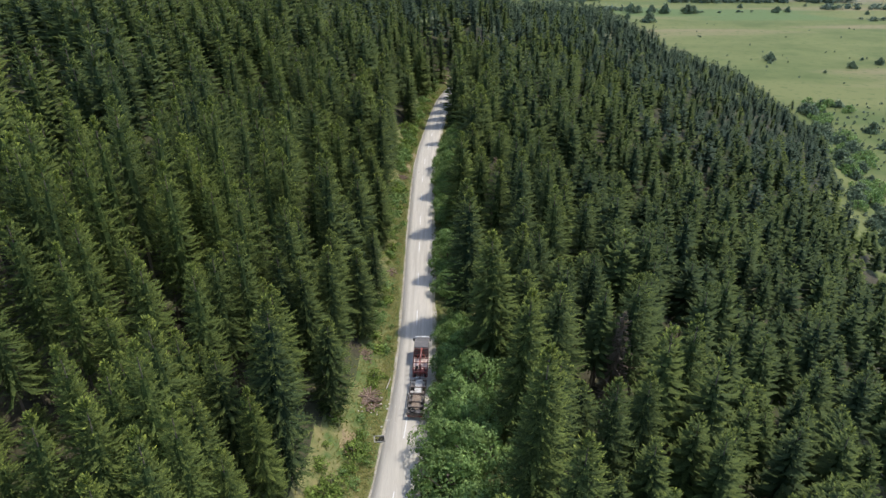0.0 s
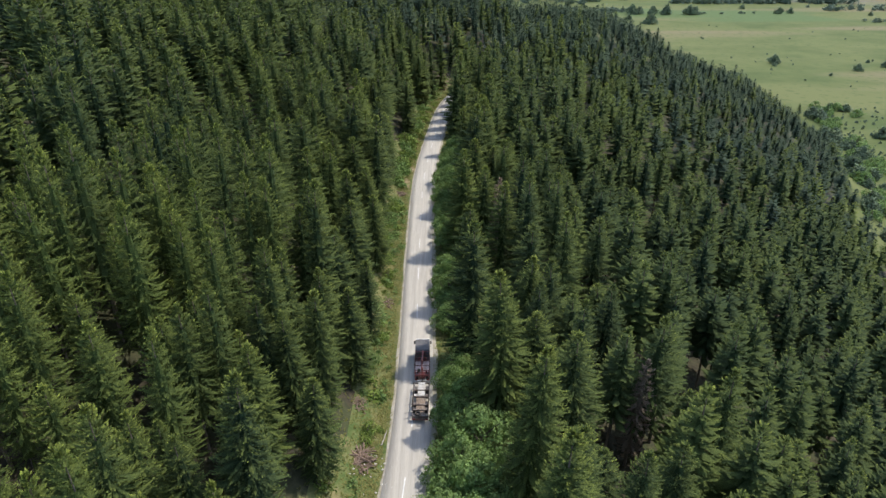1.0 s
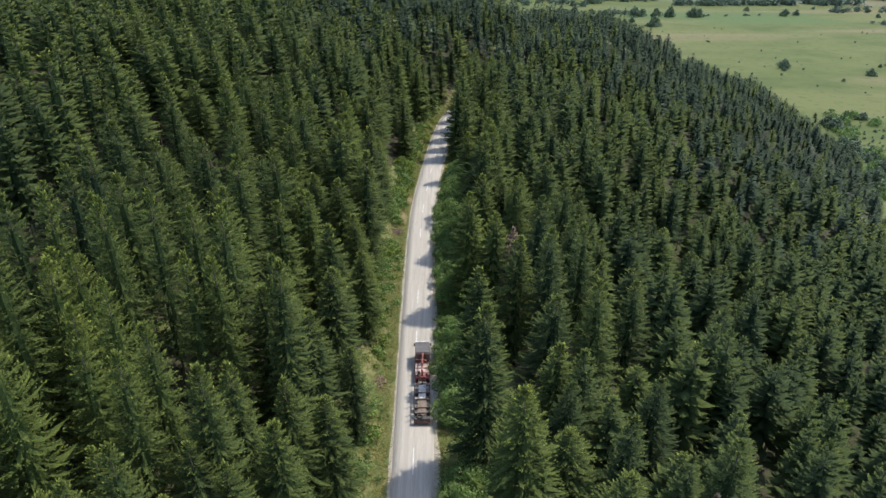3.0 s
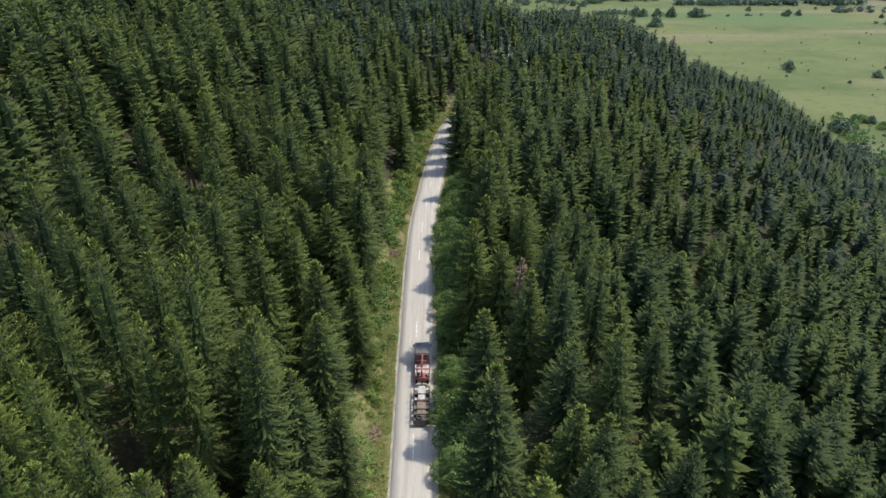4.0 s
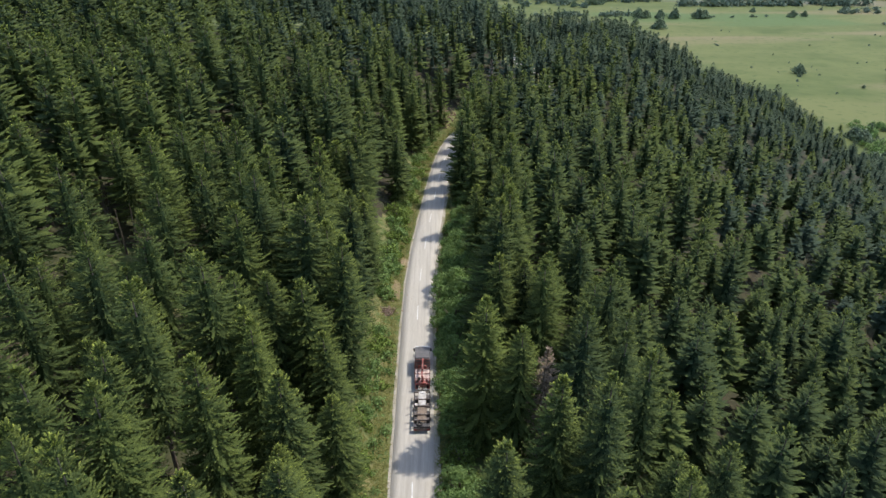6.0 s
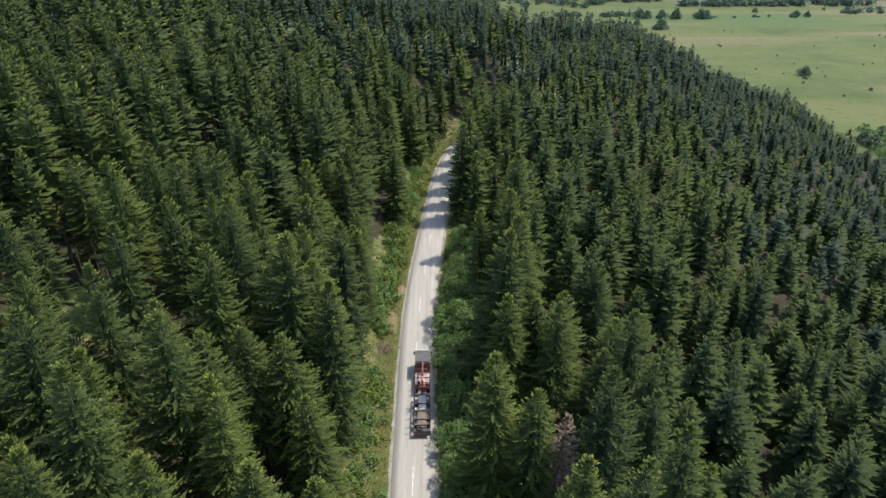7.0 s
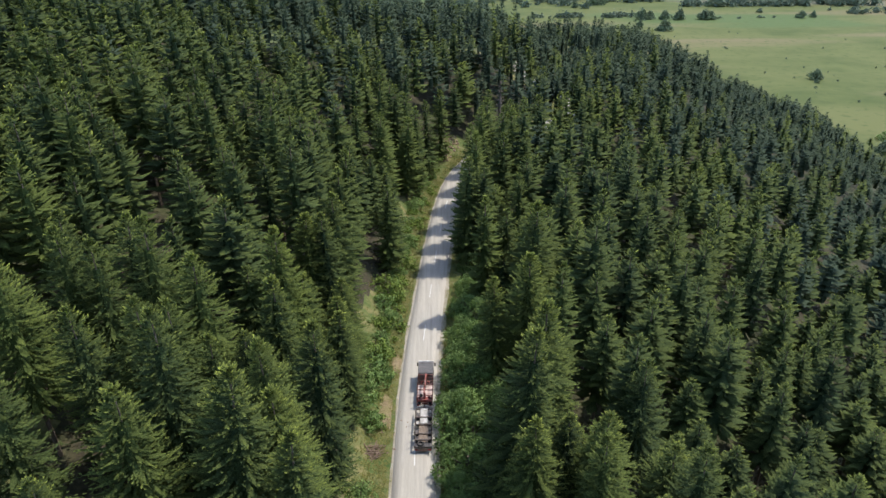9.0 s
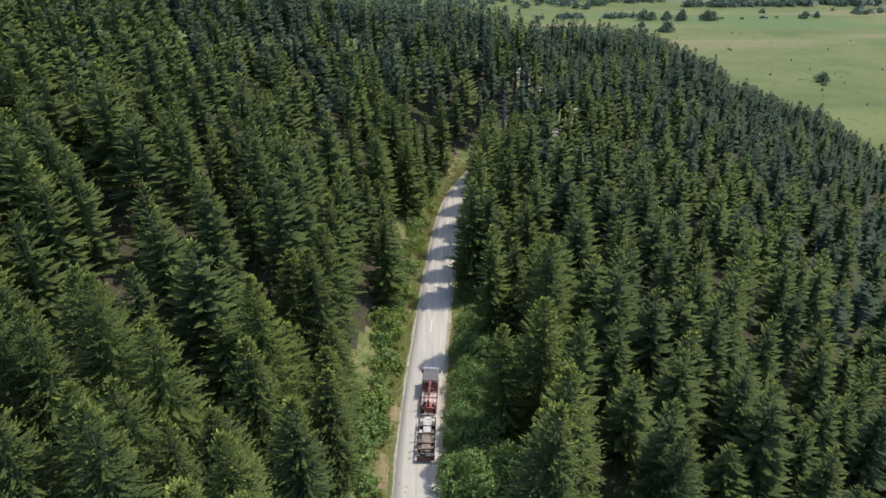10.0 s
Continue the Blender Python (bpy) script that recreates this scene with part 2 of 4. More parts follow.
def build_ground():
    xs = np.unique(np.r_[-6000, -4000, -2500, -1500, -900, -600, -400, np.arange(-300, -40, 8), np.arange(-40, -18, 3), np.arange(-18, 14, 0.8), np.arange(14, 120, 4), np.arange(120, 400, 8), np.arange(400, 1000, 50), 1200, 1600, 2200, 3000, 4500, 6000])
    ys = np.unique(np.r_[-6000, -3000, -1500, -800, -400, -250, np.arange(-150, 30, 8), np.arange(30, 320, 2.5), np.arange(320, 700, 6), np.arange(700, 1500, 50), 1700, 2000, 2500, 3200, 4200, 6000])
    gx, gy = np.meshgrid(xs, ys)
    x, y = gx.ravel(), gy.ravel()
    s = beside(x, y)
    z = ground_z(x, y, s)
    nx, ny = len(xs), len(ys)
    i = (np.arange(ny - 1)[:, None] * nx + np.arange(nx - 1)[None]).ravel()
    quads = np.stack([i, i + 1, i + nx + 1, i + nx], 1)
    fx, fy, fs, fz = (v[quads].mean(1) for v in (x, y, s, z))
    kind = np.zeros(len(quads), int)
    kind[(np.abs(fs) < 10.5 + 1.5 * np.sin(fy * 0.13)) | ((fs > 0) & (fs < 17) & (fy > 40) & (fy < 230))] = 1
    for qx, qy, qr in CLEARINGS:
        kind[np.hypot(fx - qx, fy - qy) < qr] = 1
    kind[(fz < MEADOW_Z + 5.5) | ((fy > 228) & (fx > 140) & (fx > np.interp(fy, [226, 240, 270, 295, 364, 433, 520], [400, 161, 178, 194, 230, 266, 314])))] = 2
    me = mesh_of("ground", np.stack([x, y, z], 1), quads, [M_FLOOR, M_VERGE, M_MEADOW], kind)
    me.polygons.foreach_set("use_smooth", np.ones(len(quads), bool))
    return tagged(new("ground", me), "wooded hillside falling to a wide green meadow", "ground", kind="structure")


def ribbon(name, offsets, heights, mat, i0, i1, step=2, wobble=0.0):
    """A strip along the road's line, from its cross section."""
    ids = np.arange(i0, i1, step)
    rows = []
    zb = -0.3 * soft_plus(cy[ids] - 470, 8.0)
    for o, h in zip(offsets, heights):
        w = wobble * (np.sin(ids * 0.37 + o) + np.sin(ids * 0.11 + 2 * o) + 0.6 * np.sin(ids * 0.83)) if abs(o) == max(abs(v) for v in offsets) else 0
        off = o + (w if o > 0 else -w if wobble else 0)
        rows.append(np.stack([cx[ids] + ty[ids] * off, cy[ids] - tx[ids] * off, zb + h], 1))
    v = np.stack(rows, 1)
    n, k = v.shape[:2]
    i = (np.arange(n - 1)[:, None] * k + np.arange(k - 1)[None]).ravel()
    return new(name, mesh_of(name, v.reshape(-1, 3), np.stack([i, i + 1, i + k + 1, i + k], 1), [mat]))


ground = build_ground()
I_END = int(np.argmin(np.abs(cy - 690)))
road = tagged(ribbon("road", (-ROAD_HALF, -ROAD_HALF, -1.5, 0, 1.5, ROAD_HALF, ROAD_HALF), (-0.25, 0.0, 0.03, 0.045, 0.03, 0.0, -0.25), M_ASPHALT, 0, I_END),
              "narrow two-lane road of sun-bleached grey asphalt", "road", kind="structure")
for side in (-1, 1):
    a, b, c = side * (ROAD_HALF - 0.02), side * (ROAD_HALF + (0.2 if side < 0 else 0.45)), side * (ROAD_HALF + (0.45 if side < 0 else 0.85))
    o, h = ([a, b, c], [-0.012, -0.03, -0.08])
    if side < 0:
        o, h = o[::-1], h[::-1]
    tagged(ribbon("road_shoulder", o, h, M_GRAVEL, 0, I_END, 1, 0.10), "pale gravel strip along the edge of the asphalt", "shoulder", kind="structure")


def dash(y):
    bm = bmesh.new()
    n = 5
    for k in range(n):
        yy = y - 2.5 + 5.0 * k / (n - 1)
        x = road_x(yy)
        bm.verts.new((x - 0.075, yy, 0.052)), bm.verts.new((x + 0.075, yy, 0.052))
    bm.verts.ensure_lookup_table()
    for k in range(n - 1):
        bm.faces.new((bm.verts[2 * k], bm.verts[2 * k + 1], bm.verts[2 * k + 3], bm.verts[2 * k + 2]))
    r = bmesh.ops.extrude_face_region(bm, geom=bm.faces[:])
    bmesh.ops.translate(bm, vec=(0, 0, -0.012), verts=[v for v in r["geom"] if isinstance(v, bmesh.types.BMVert)])
    bmesh.ops.recalc_face_normals(bm, faces=bm.faces)
    part("centre_dash", bm, M_PAINT, road)


for k in range(-3, 12):
    dash(101.8 + 14.79 * k)


# ---- trees ----
def spruce_arrays(seed, levels, boughs, tufts, wide=3.8, deep=0.9, size=0.30, fan=0.30, taper=8.0):
    """Points by fours, shoot ends and outward directions of one crown 24 m tall: whorls of arched boughs round a dense core,
    each bough a flat spray with its needle tufts, rising near the top and sagging lower down, the ends turned up."""
    r = np.random.RandomState(seed)
    tall, pts, tip, out = 24.0, [], [], []
    up = np.array([0, 0, 1.0])
    lop, lean = r.uniform(0, 6.283), r.uniform(0.04, 0.16)

    def girth(d):
        return wide * (1 - np.exp(-d / taper)) * (1 - 0.35 * smooth(0.72 * tall, tall, d)) + 0.13

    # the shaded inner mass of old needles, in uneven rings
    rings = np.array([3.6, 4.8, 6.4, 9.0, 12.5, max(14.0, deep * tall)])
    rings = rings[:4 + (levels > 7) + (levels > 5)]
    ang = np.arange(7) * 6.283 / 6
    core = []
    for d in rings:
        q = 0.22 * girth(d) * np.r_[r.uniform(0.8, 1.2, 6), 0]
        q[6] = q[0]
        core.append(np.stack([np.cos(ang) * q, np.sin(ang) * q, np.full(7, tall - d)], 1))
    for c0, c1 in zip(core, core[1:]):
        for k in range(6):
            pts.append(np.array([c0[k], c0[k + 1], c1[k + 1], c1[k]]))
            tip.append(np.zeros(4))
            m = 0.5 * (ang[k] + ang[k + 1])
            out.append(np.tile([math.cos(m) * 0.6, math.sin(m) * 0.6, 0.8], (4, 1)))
    for i in range(levels):
        v = (i + 0.25 + 0.5 * r.uniform()) / levels
        d = 0.35 + (deep * tall - 0.35) * v ** 1.42
        # new growth and sunlight of the crown top, both put into the shoot colour
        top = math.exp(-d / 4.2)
        count = max(5, int(round(boughs * (0.5 + 0.5 * min(1, d / 7.0)))))
        turn = r.uniform(0, 6.283)
        rise = 0.70 * math.exp(-d / 3.0) - 0.34 * (1 - math.exp(-d / 7.0))
        for j in range(count):
            a = turn + 6.283 * (j + r.uniform(-0.3, 0.3)) / count
            L = girth(d) * r.uniform(0.74, 1.16) * (1 + lean * math.cos(a - lop))
            dr, sd = np.array([math.cos(a), math.sin(a), 0]), np.array([-math.sin(a), math.cos(a), 0])
            slope, curl = rise + r.uniform(-0.14, 0.14), r.uniform(0.14, 0.36)
            base = up * (tall - d + r.uniform(-0.35, 0.35) * min(1, d / 2))
            face = dr * 0.55 + up * 0.80

            def along(f):
                return base + dr * (L * f) + up * (slope * L * f + curl * L * f * f)

            # the spray along the bough
            w = fan * L * r.uniform(0.8, 1.2)
            p0, pm, p1 = along(0.08), along(0.62), along(1.0)
            pts.append(np.stack([p0, pm - sd * w - up * 0.28 * w, p1, pm + sd * w - up * 0.28 * w]))
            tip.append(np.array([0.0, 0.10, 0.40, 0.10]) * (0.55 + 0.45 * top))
            out.append(np.tile(face, (4, 1)))
            if not tufts:
                continue
            n = max(min(2, tufts), int(round(tufts * min(1, 0.30 + 0.70 * L / wide))))
            f = 0.30 + 0.72 * (np.arange(n) + r.uniform(0.1, 0.9, n)) / n
            side = r.uniform(-1, 1, n) * 0.42 * L * np.sqrt(np.clip(1.06 - f, 0.04, 1))
            p = base + dr * (L * f)[:, None] + sd * side[:, None] + up * (slope * L * f + curl * L * f * f - 0.22 * np.abs(side) + r.uniform(-0.10, 0.14, n))[:, None]
            e = size * r.uniform(0.7, 1.35, n)
            ax = dr * 0.9 + sd * (1.1 * side / (0.4 * L) + r.uniform(-0.5, 0.5, n))[:, None] + up * (slope + 2 * curl * f + r.uniform(-0.35, 0.30, n))[:, None]
            ax /= np.linalg.norm(ax, axis=1)[:, None]
            wd = np.cross(ax, up + r.normal(0, 0.40, (n, 3)))
            wd /= np.linalg.norm(wd, axis=1)[:, None]
            dip = up * (0.14 * e)[:, None]
            pts.append(np.stack([p - ax * e[:, None], p - wd * (0.44 * e)[:, None] - dip, p + ax * e[:, None], p + wd * (0.44 * e)[:, None] - dip], 1).reshape(-1, 3))
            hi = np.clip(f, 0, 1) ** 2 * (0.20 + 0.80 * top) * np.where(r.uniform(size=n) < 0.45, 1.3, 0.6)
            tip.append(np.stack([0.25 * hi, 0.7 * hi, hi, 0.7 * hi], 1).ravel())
            out.append(np.tile(face, (4 * n, 1)))
    # leading shoot
    for k in range(2):
        e = np.array([math.cos(1.57 * k), math.sin(1.57 * k), 0]) * 0.16
        pts.append(np.array([up * (tall - 1.0), up * (tall - 0.6) - e, up * tall, up * (tall - 0.6) + e]))
        tip.append(np.array([0.3, 0.6, 0.9, 0.6]))
        out.append(np.tile([0, 0, 1.0], (4, 1)))
    out = np.concatenate(out)
    return np.concatenate(pts), np.concatenate(tip), out / np.linalg.norm(out, axis=1)[:, None]


def stem_arrays(tall, r0, sides=6):
    a = np.arange(sides) * 6.283 / sides
    lo = np.stack([r0 * np.cos(a), r0 * np.sin(a), 0 * a - 0.6], 1)
    hi = np.stack([0.06 * np.cos(a), 0.06 * np.sin(a), 0 * a + tall * 0.93], 1)
    out = []
    for i in range(sides):
        j = (i + 1) % sides
        out += [lo[i], lo[j], hi[j], hi[i]]
    return np.array(out)


def soup(name, pts, mats, tips=None, outward=None, tone=None, face_mats=None):
    attrs = {}
    for key, v in (("tip", tips), ("outward", outward), ("tone", tone)):
        if v is not None:
            attrs[key] = v
    return mesh_of(name, pts, np.arange(len(pts)).reshape(-1, 4), mats, face_mats, attrs)


SHAPES = (4.5, 5.1, 4.0, 5.4, 4.7, 4.2)
EDGE_KINDS = [spruce_arrays(30 + k, 32, 10, 29, w, 0.95, 0.185, 0.08) for k, w in enumerate(SHAPES)]
NEAR_KINDS = [spruce_arrays(40 + k, 25, 9, 26, w, 0.72, 0.185, 0.07) for k, w in enumerate(SHAPES)]
MID_KINDS = [spruce_arrays(50 + k, 18, 9, 9, 0.96 * w, 0.64, 0.25, 0.17, 7.2) for k, w in enumerate(SHAPES)]
FAR_KINDS = [spruce_arrays(60 + k, 14, 8, 4, 0.92 * w, 0.56, 0.31, 0.24, 6.8) for k, w in enumerate(SHAPES)]
LAST_KINDS = [spruce_arrays(65 + k, 11, 7, 0, 0.90 * w, 0.52, 0.6, 0.32, 6.4) for k, w in enumerate(SHAPES)]
REST_KINDS = [spruce_arrays(70 + k, 5, 5, 0, w, 0.6, 0.6, 0.5) for k, w in enumerate(SHAPES[:3])]
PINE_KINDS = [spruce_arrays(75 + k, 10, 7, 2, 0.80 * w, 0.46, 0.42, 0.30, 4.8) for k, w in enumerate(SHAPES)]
MID_CROWNS = [soup("crown", c, [M_NEEDLE_OB], t, o) for c, t, o in (spruce_arrays(80 + k, 24, 9, 9, w, 0.93, 0.30, 0.13) for k, w in enumerate(SHAPES))]
crown_meshes = [soup("crown", c, [M_NEEDLE_OB], 1.3 * t, o) for c, t, o in EDGE_KINDS]
brown_meshes = [soup("crown", c, [M_BROWN], t, o) for c, t, o in (spruce_arrays(92, 24, 8, 11, 3.2, 0.85, 0.24, 0.08),)]
grey_meshes = [soup("crown", c, [M_GREYED], t, o) for c, t, o in (spruce_arrays(90, 15, 6, 4, 2.6, 0.8, 0.28, 0.14),)]
stem_mesh = soup("trunk", stem_arrays(24, 0.26, 8), [M_BARK])


def spruce(x, y, tall, turn, meshes, k, label, name="spruce_tree", wide=1.0):
    z = float(ground_z(x, y)[0])
    root = new(name)
    root.matrix_world = pose(x, y, z - 0.1, 2.2 * math.sin(turn * 3.1), 2.2 * math.cos(turn * 1.7), turn)
    f = tall / 24.0
    for nm, me in (("trunk", stem_mesh), ("crown", meshes[k % len(meshes)])):
        ob = new(nm, me)
        ob.parent = root
        ob.scale = (f * wide, f * wide, f)
    return tagged(root, label, "spruce", "spruces of the hillside")


# tree tops whose place is known, uphill and downhill of the road: x, y and height of the tip
TIPS_UP = [(-38.4, 67.9, 33.4), (-28.3, 62, 33.6), (-19.2, 57.5, 32.8), (-16.3, 71.5, 19.9), (-30.5, 89.9, 27.2), (-55.9, 94.2, 44.3), (-51.2, 90, 39), (-35.1, 138, 38.8), (-19.7, 97, 35.2),
           (-62.4, 170.5, 47), (-30.5, 103.9, 38.4), (-55.9, 136.4, 37.5), (-55.3, 184.5, 42.6), (-28.7, 149.3, 34.8), (-17.7, 155, 29.7), (-37.8, 166.2, 39.5), (-46.4, 95.2, 39.2),
           (-47.6, 105.2, 40.9), (-20.8, 103.4, 32.9), (-17.3, 90, 24.5), (-14.1, 92.2, 19.7), (-33, 110.4, 38.4), (-18.3, 124.8, 26.6), (-27.3, 133.6, 35.4), (-21.8, 186, 24.3),
           (-42.1, 158.3, 42.3), (-23.3, 154.4, 28.4), (-29, 162.8, 34.6), (-15.8, 179.5, 21.7), (-23.4, 198.1, 27.6), (-26.8, 180.1, 28), (-31.8, 71.6, 29.2)]
TIPS_DOWN = [(8.6, 86, 26), (45, 115.5, 7.6), (33, 77.2, 10.9), (54.4, 87.3, 6.3), (106, 243.5, -2.5), (38.8, 264.3, 24.4), (4.2, 140.5, 24.9), (14.7, 160.5, 21.6), (58.7, 192.5, 5.8),
             (25.9, 150.1, 16.3), (4.7, 100.2, 26.5), (24, 123, 16.1), (41.7, 107.7, 10.5), (47.9, 127.5, 8.7), (58.5, 136.8, 10.2), (7.1, 165, 28.4), (37.1, 151.3, 12.9), (28.2, 135.2, 14.2),
             (37.5, 126.5, 16.7), (23, 169.8, 20.5), (25, 155.6, 21.5), (8.5, 159, 21.8), (22.7, 141.5, 19.3), (46.4, 178.3, 9.9), (13.7, 212, 22.9), (28.8, 186, 18.9), (38.3, 179.6, 18.6),
             (24.6, 200.3, 21.9), (76.4, 278.4, 12.1), (35, 82.8, 7.9), (53.6, 103.7, 9.3)]
# browned and dead spruces of known place
ODD = [(28.2, 84.9, 12.4, "brown"), (11.7, 137.6, 20.2, "brown"), (66, 238, 3, "brown"), (17.4, 303.4, 24.0, "grey")]
# tall ones that shade the far stretch of the road
TIPS_SHADE = [(6.3, 211, 24.5), (4.2, 232, 25), (5.5, 241, 27), (6.5, 252, 26), (8.5, 264, 27), (10.5, 275, 26), (5.2, 118, 22), (6.5, 188, 22), (36, 321, 26), (41, 330, 27), (30, 315, 26), (47, 337, 26), (24, 311, 25)]
TIPS = TIPS_UP + TIPS_DOWN + TIPS_SHADE
# the belt of broad-leaved growth beside the road: how far the spruces stand back
BACK_Y = [40, 58, 66, 80, 98, 108, 130, 150, 175, 200, 215, 240, 262, 290, 330]
BACK_R = [13, 14, 14, 13, 11.5, 10, 10, 10.5, 12, 13.5, 9.5, 6.6, 5.8, 5.6, 4.0]
BACK_L = [9.6, 9.6, 9.2, 8.6, 7.3, 6.8, 6.6, 6.8, 8.4, 8.0, 7.4, 6.8, 6.4, 6.2, 3.2]
FLIGHT = [(-0.286 * t, 12.107 * t) for t in range(11)]


def spacing(x, y):
    """Room that a spruce takes: a close young stand above the near road, wider among the grown trees."""
    close = (1 - smooth(-20, -13, x)) * (1 - smooth(84, 112, y + 0.25 * x))
    bend = np.exp(-((x - 34) / 34) ** 2 - ((y - 330) / 40) ** 2)
    return 5.2 + 0.45 * np.sin(x * 0.06 + 1.0 + np.sin(y * 0.04)) - 1.8 * close + 0.6 * smooth(15, 30, x) * smooth(60, 90, y) * (1 - smooth(300, 380, y)) - 0.4 * smooth(280, 360, y) - 1.2 * bend


def scatter():
    """Places of all spruces of the wood: x, y, ground, height, distance from the road's line."""
    rs = np.random.RandomState(7)
    x, y = [], []
    cells = {}
    cand = rs.uniform((-330, -25), (330, 500), (52000, 2))
    cand = cand[np.abs(cand[:, 0]) < 0.64 * np.maximum(cand[:, 1], 0) + 52]
    room = spacing(cand[:, 0], cand[:, 1]) * rs.uniform(0.86, 1.1, len(cand))
    for (px, py), g in zip(cand.tolist(), room.tolist()):
        i, j = int(px // 8), int(py // 8)
        if all((px - qx) ** 2 + (py - qy) ** 2 > g * g for a in (-1, 0, 1) for b in (-1, 0, 1) for qx, qy in cells.get((i + a, j + b), ())):
            cells.setdefault((i, j), []).append((px, py))
            x.append(px)
            y.append(py)
    x, y = np.array(x), np.array(y)
    s = beside(x, y)
    z = ground_z(x, y, s)
    back = np.where(s > 0, np.interp(y, BACK_Y, BACK_R), np.interp(y, BACK_Y, BACK_L)) + rs.uniform(-0.6, 1.6, x.shape)
    fringe = MEADOW_Z + 4.5 - 2.5 * smooth(360, 420, y) + 2 * np.sin(y * 0.045 + 1) + rs.uniform(-1.5, 4, x.shape)
    keep = (np.abs(s) > back) & (z > fringe) & (rs.uniform(size=x.shape) > 0.03)
    keep &= x < np.interp(y, [226, 240, 270, 295, 364, 433, 520], [400, 165, 182, 198, 234, 270, 318]) + rs.uniform(-6, 1, x.shape)
    # the row beside the downhill verge is open and lower
    keep &= ~((s > 0) & (s < 19) & (y > 40) & (y < 203) & (rs.uniform(size=x.shape) < np.where(y < 88, 0.6, 0.3)))
    for qx, qy, qr in CLEARINGS:
        keep &= np.hypot(x - qx, y - qy) > qr + 0.5
    for px_, py_, *_ in TIPS + ODD:
        keep &= np.hypot(x - px_, y - py_) > 3.2
    for px_, py_, *_ in ODD:
        keep &= (np.abs(x - px_) > 2.6) | (y > py_ + 3) | (y < py_ - 8)
    x, y, s, z = x[keep], y[keep], s[keep], z[keep]
    tall = 23.5 + 3.0 * np.sin(x * 0.07 + 2 * np.sin(y * 0.05)) + rs.normal(0, 1, x.shape) * (2.7 - 1.1 * smooth(170, 300, y))
    tall -= 6.0 * (1 - smooth(9, 18, np.abs(s))) * rs.uniform(0.2, 1.3, x.shape)
    tall -= 7.0 * (1 - smooth(MEADOW_Z + 6, MEADOW_Z + 24, z))
    tall -= 7.0 * smooth(25, 70, s) * smooth(210, 320, y)
    tall += 6.0 * np.exp(-((x - 34) / 34) ** 2 - ((y - 330) / 40) ** 2)
    young = rs.uniform(size=x.shape) < 0.09 - 0.05 * smooth(170, 300, y)
    tall = np.where(young, tall * rs.uniform(0.45, 0.75, x.shape), tall)
    tx_, ty_, tz_ = np.array(TIPS).T
    tg = ground_z(tx_, ty_)
    x, y, z = np.r_[x, tx_], np.r_[y, ty_], np.r_[z, tg]
    s = np.r_[s, beside(tx_, ty_)]
    return x, y, z, np.clip(np.r_[tall, tz_ - tg], 7, 30), s


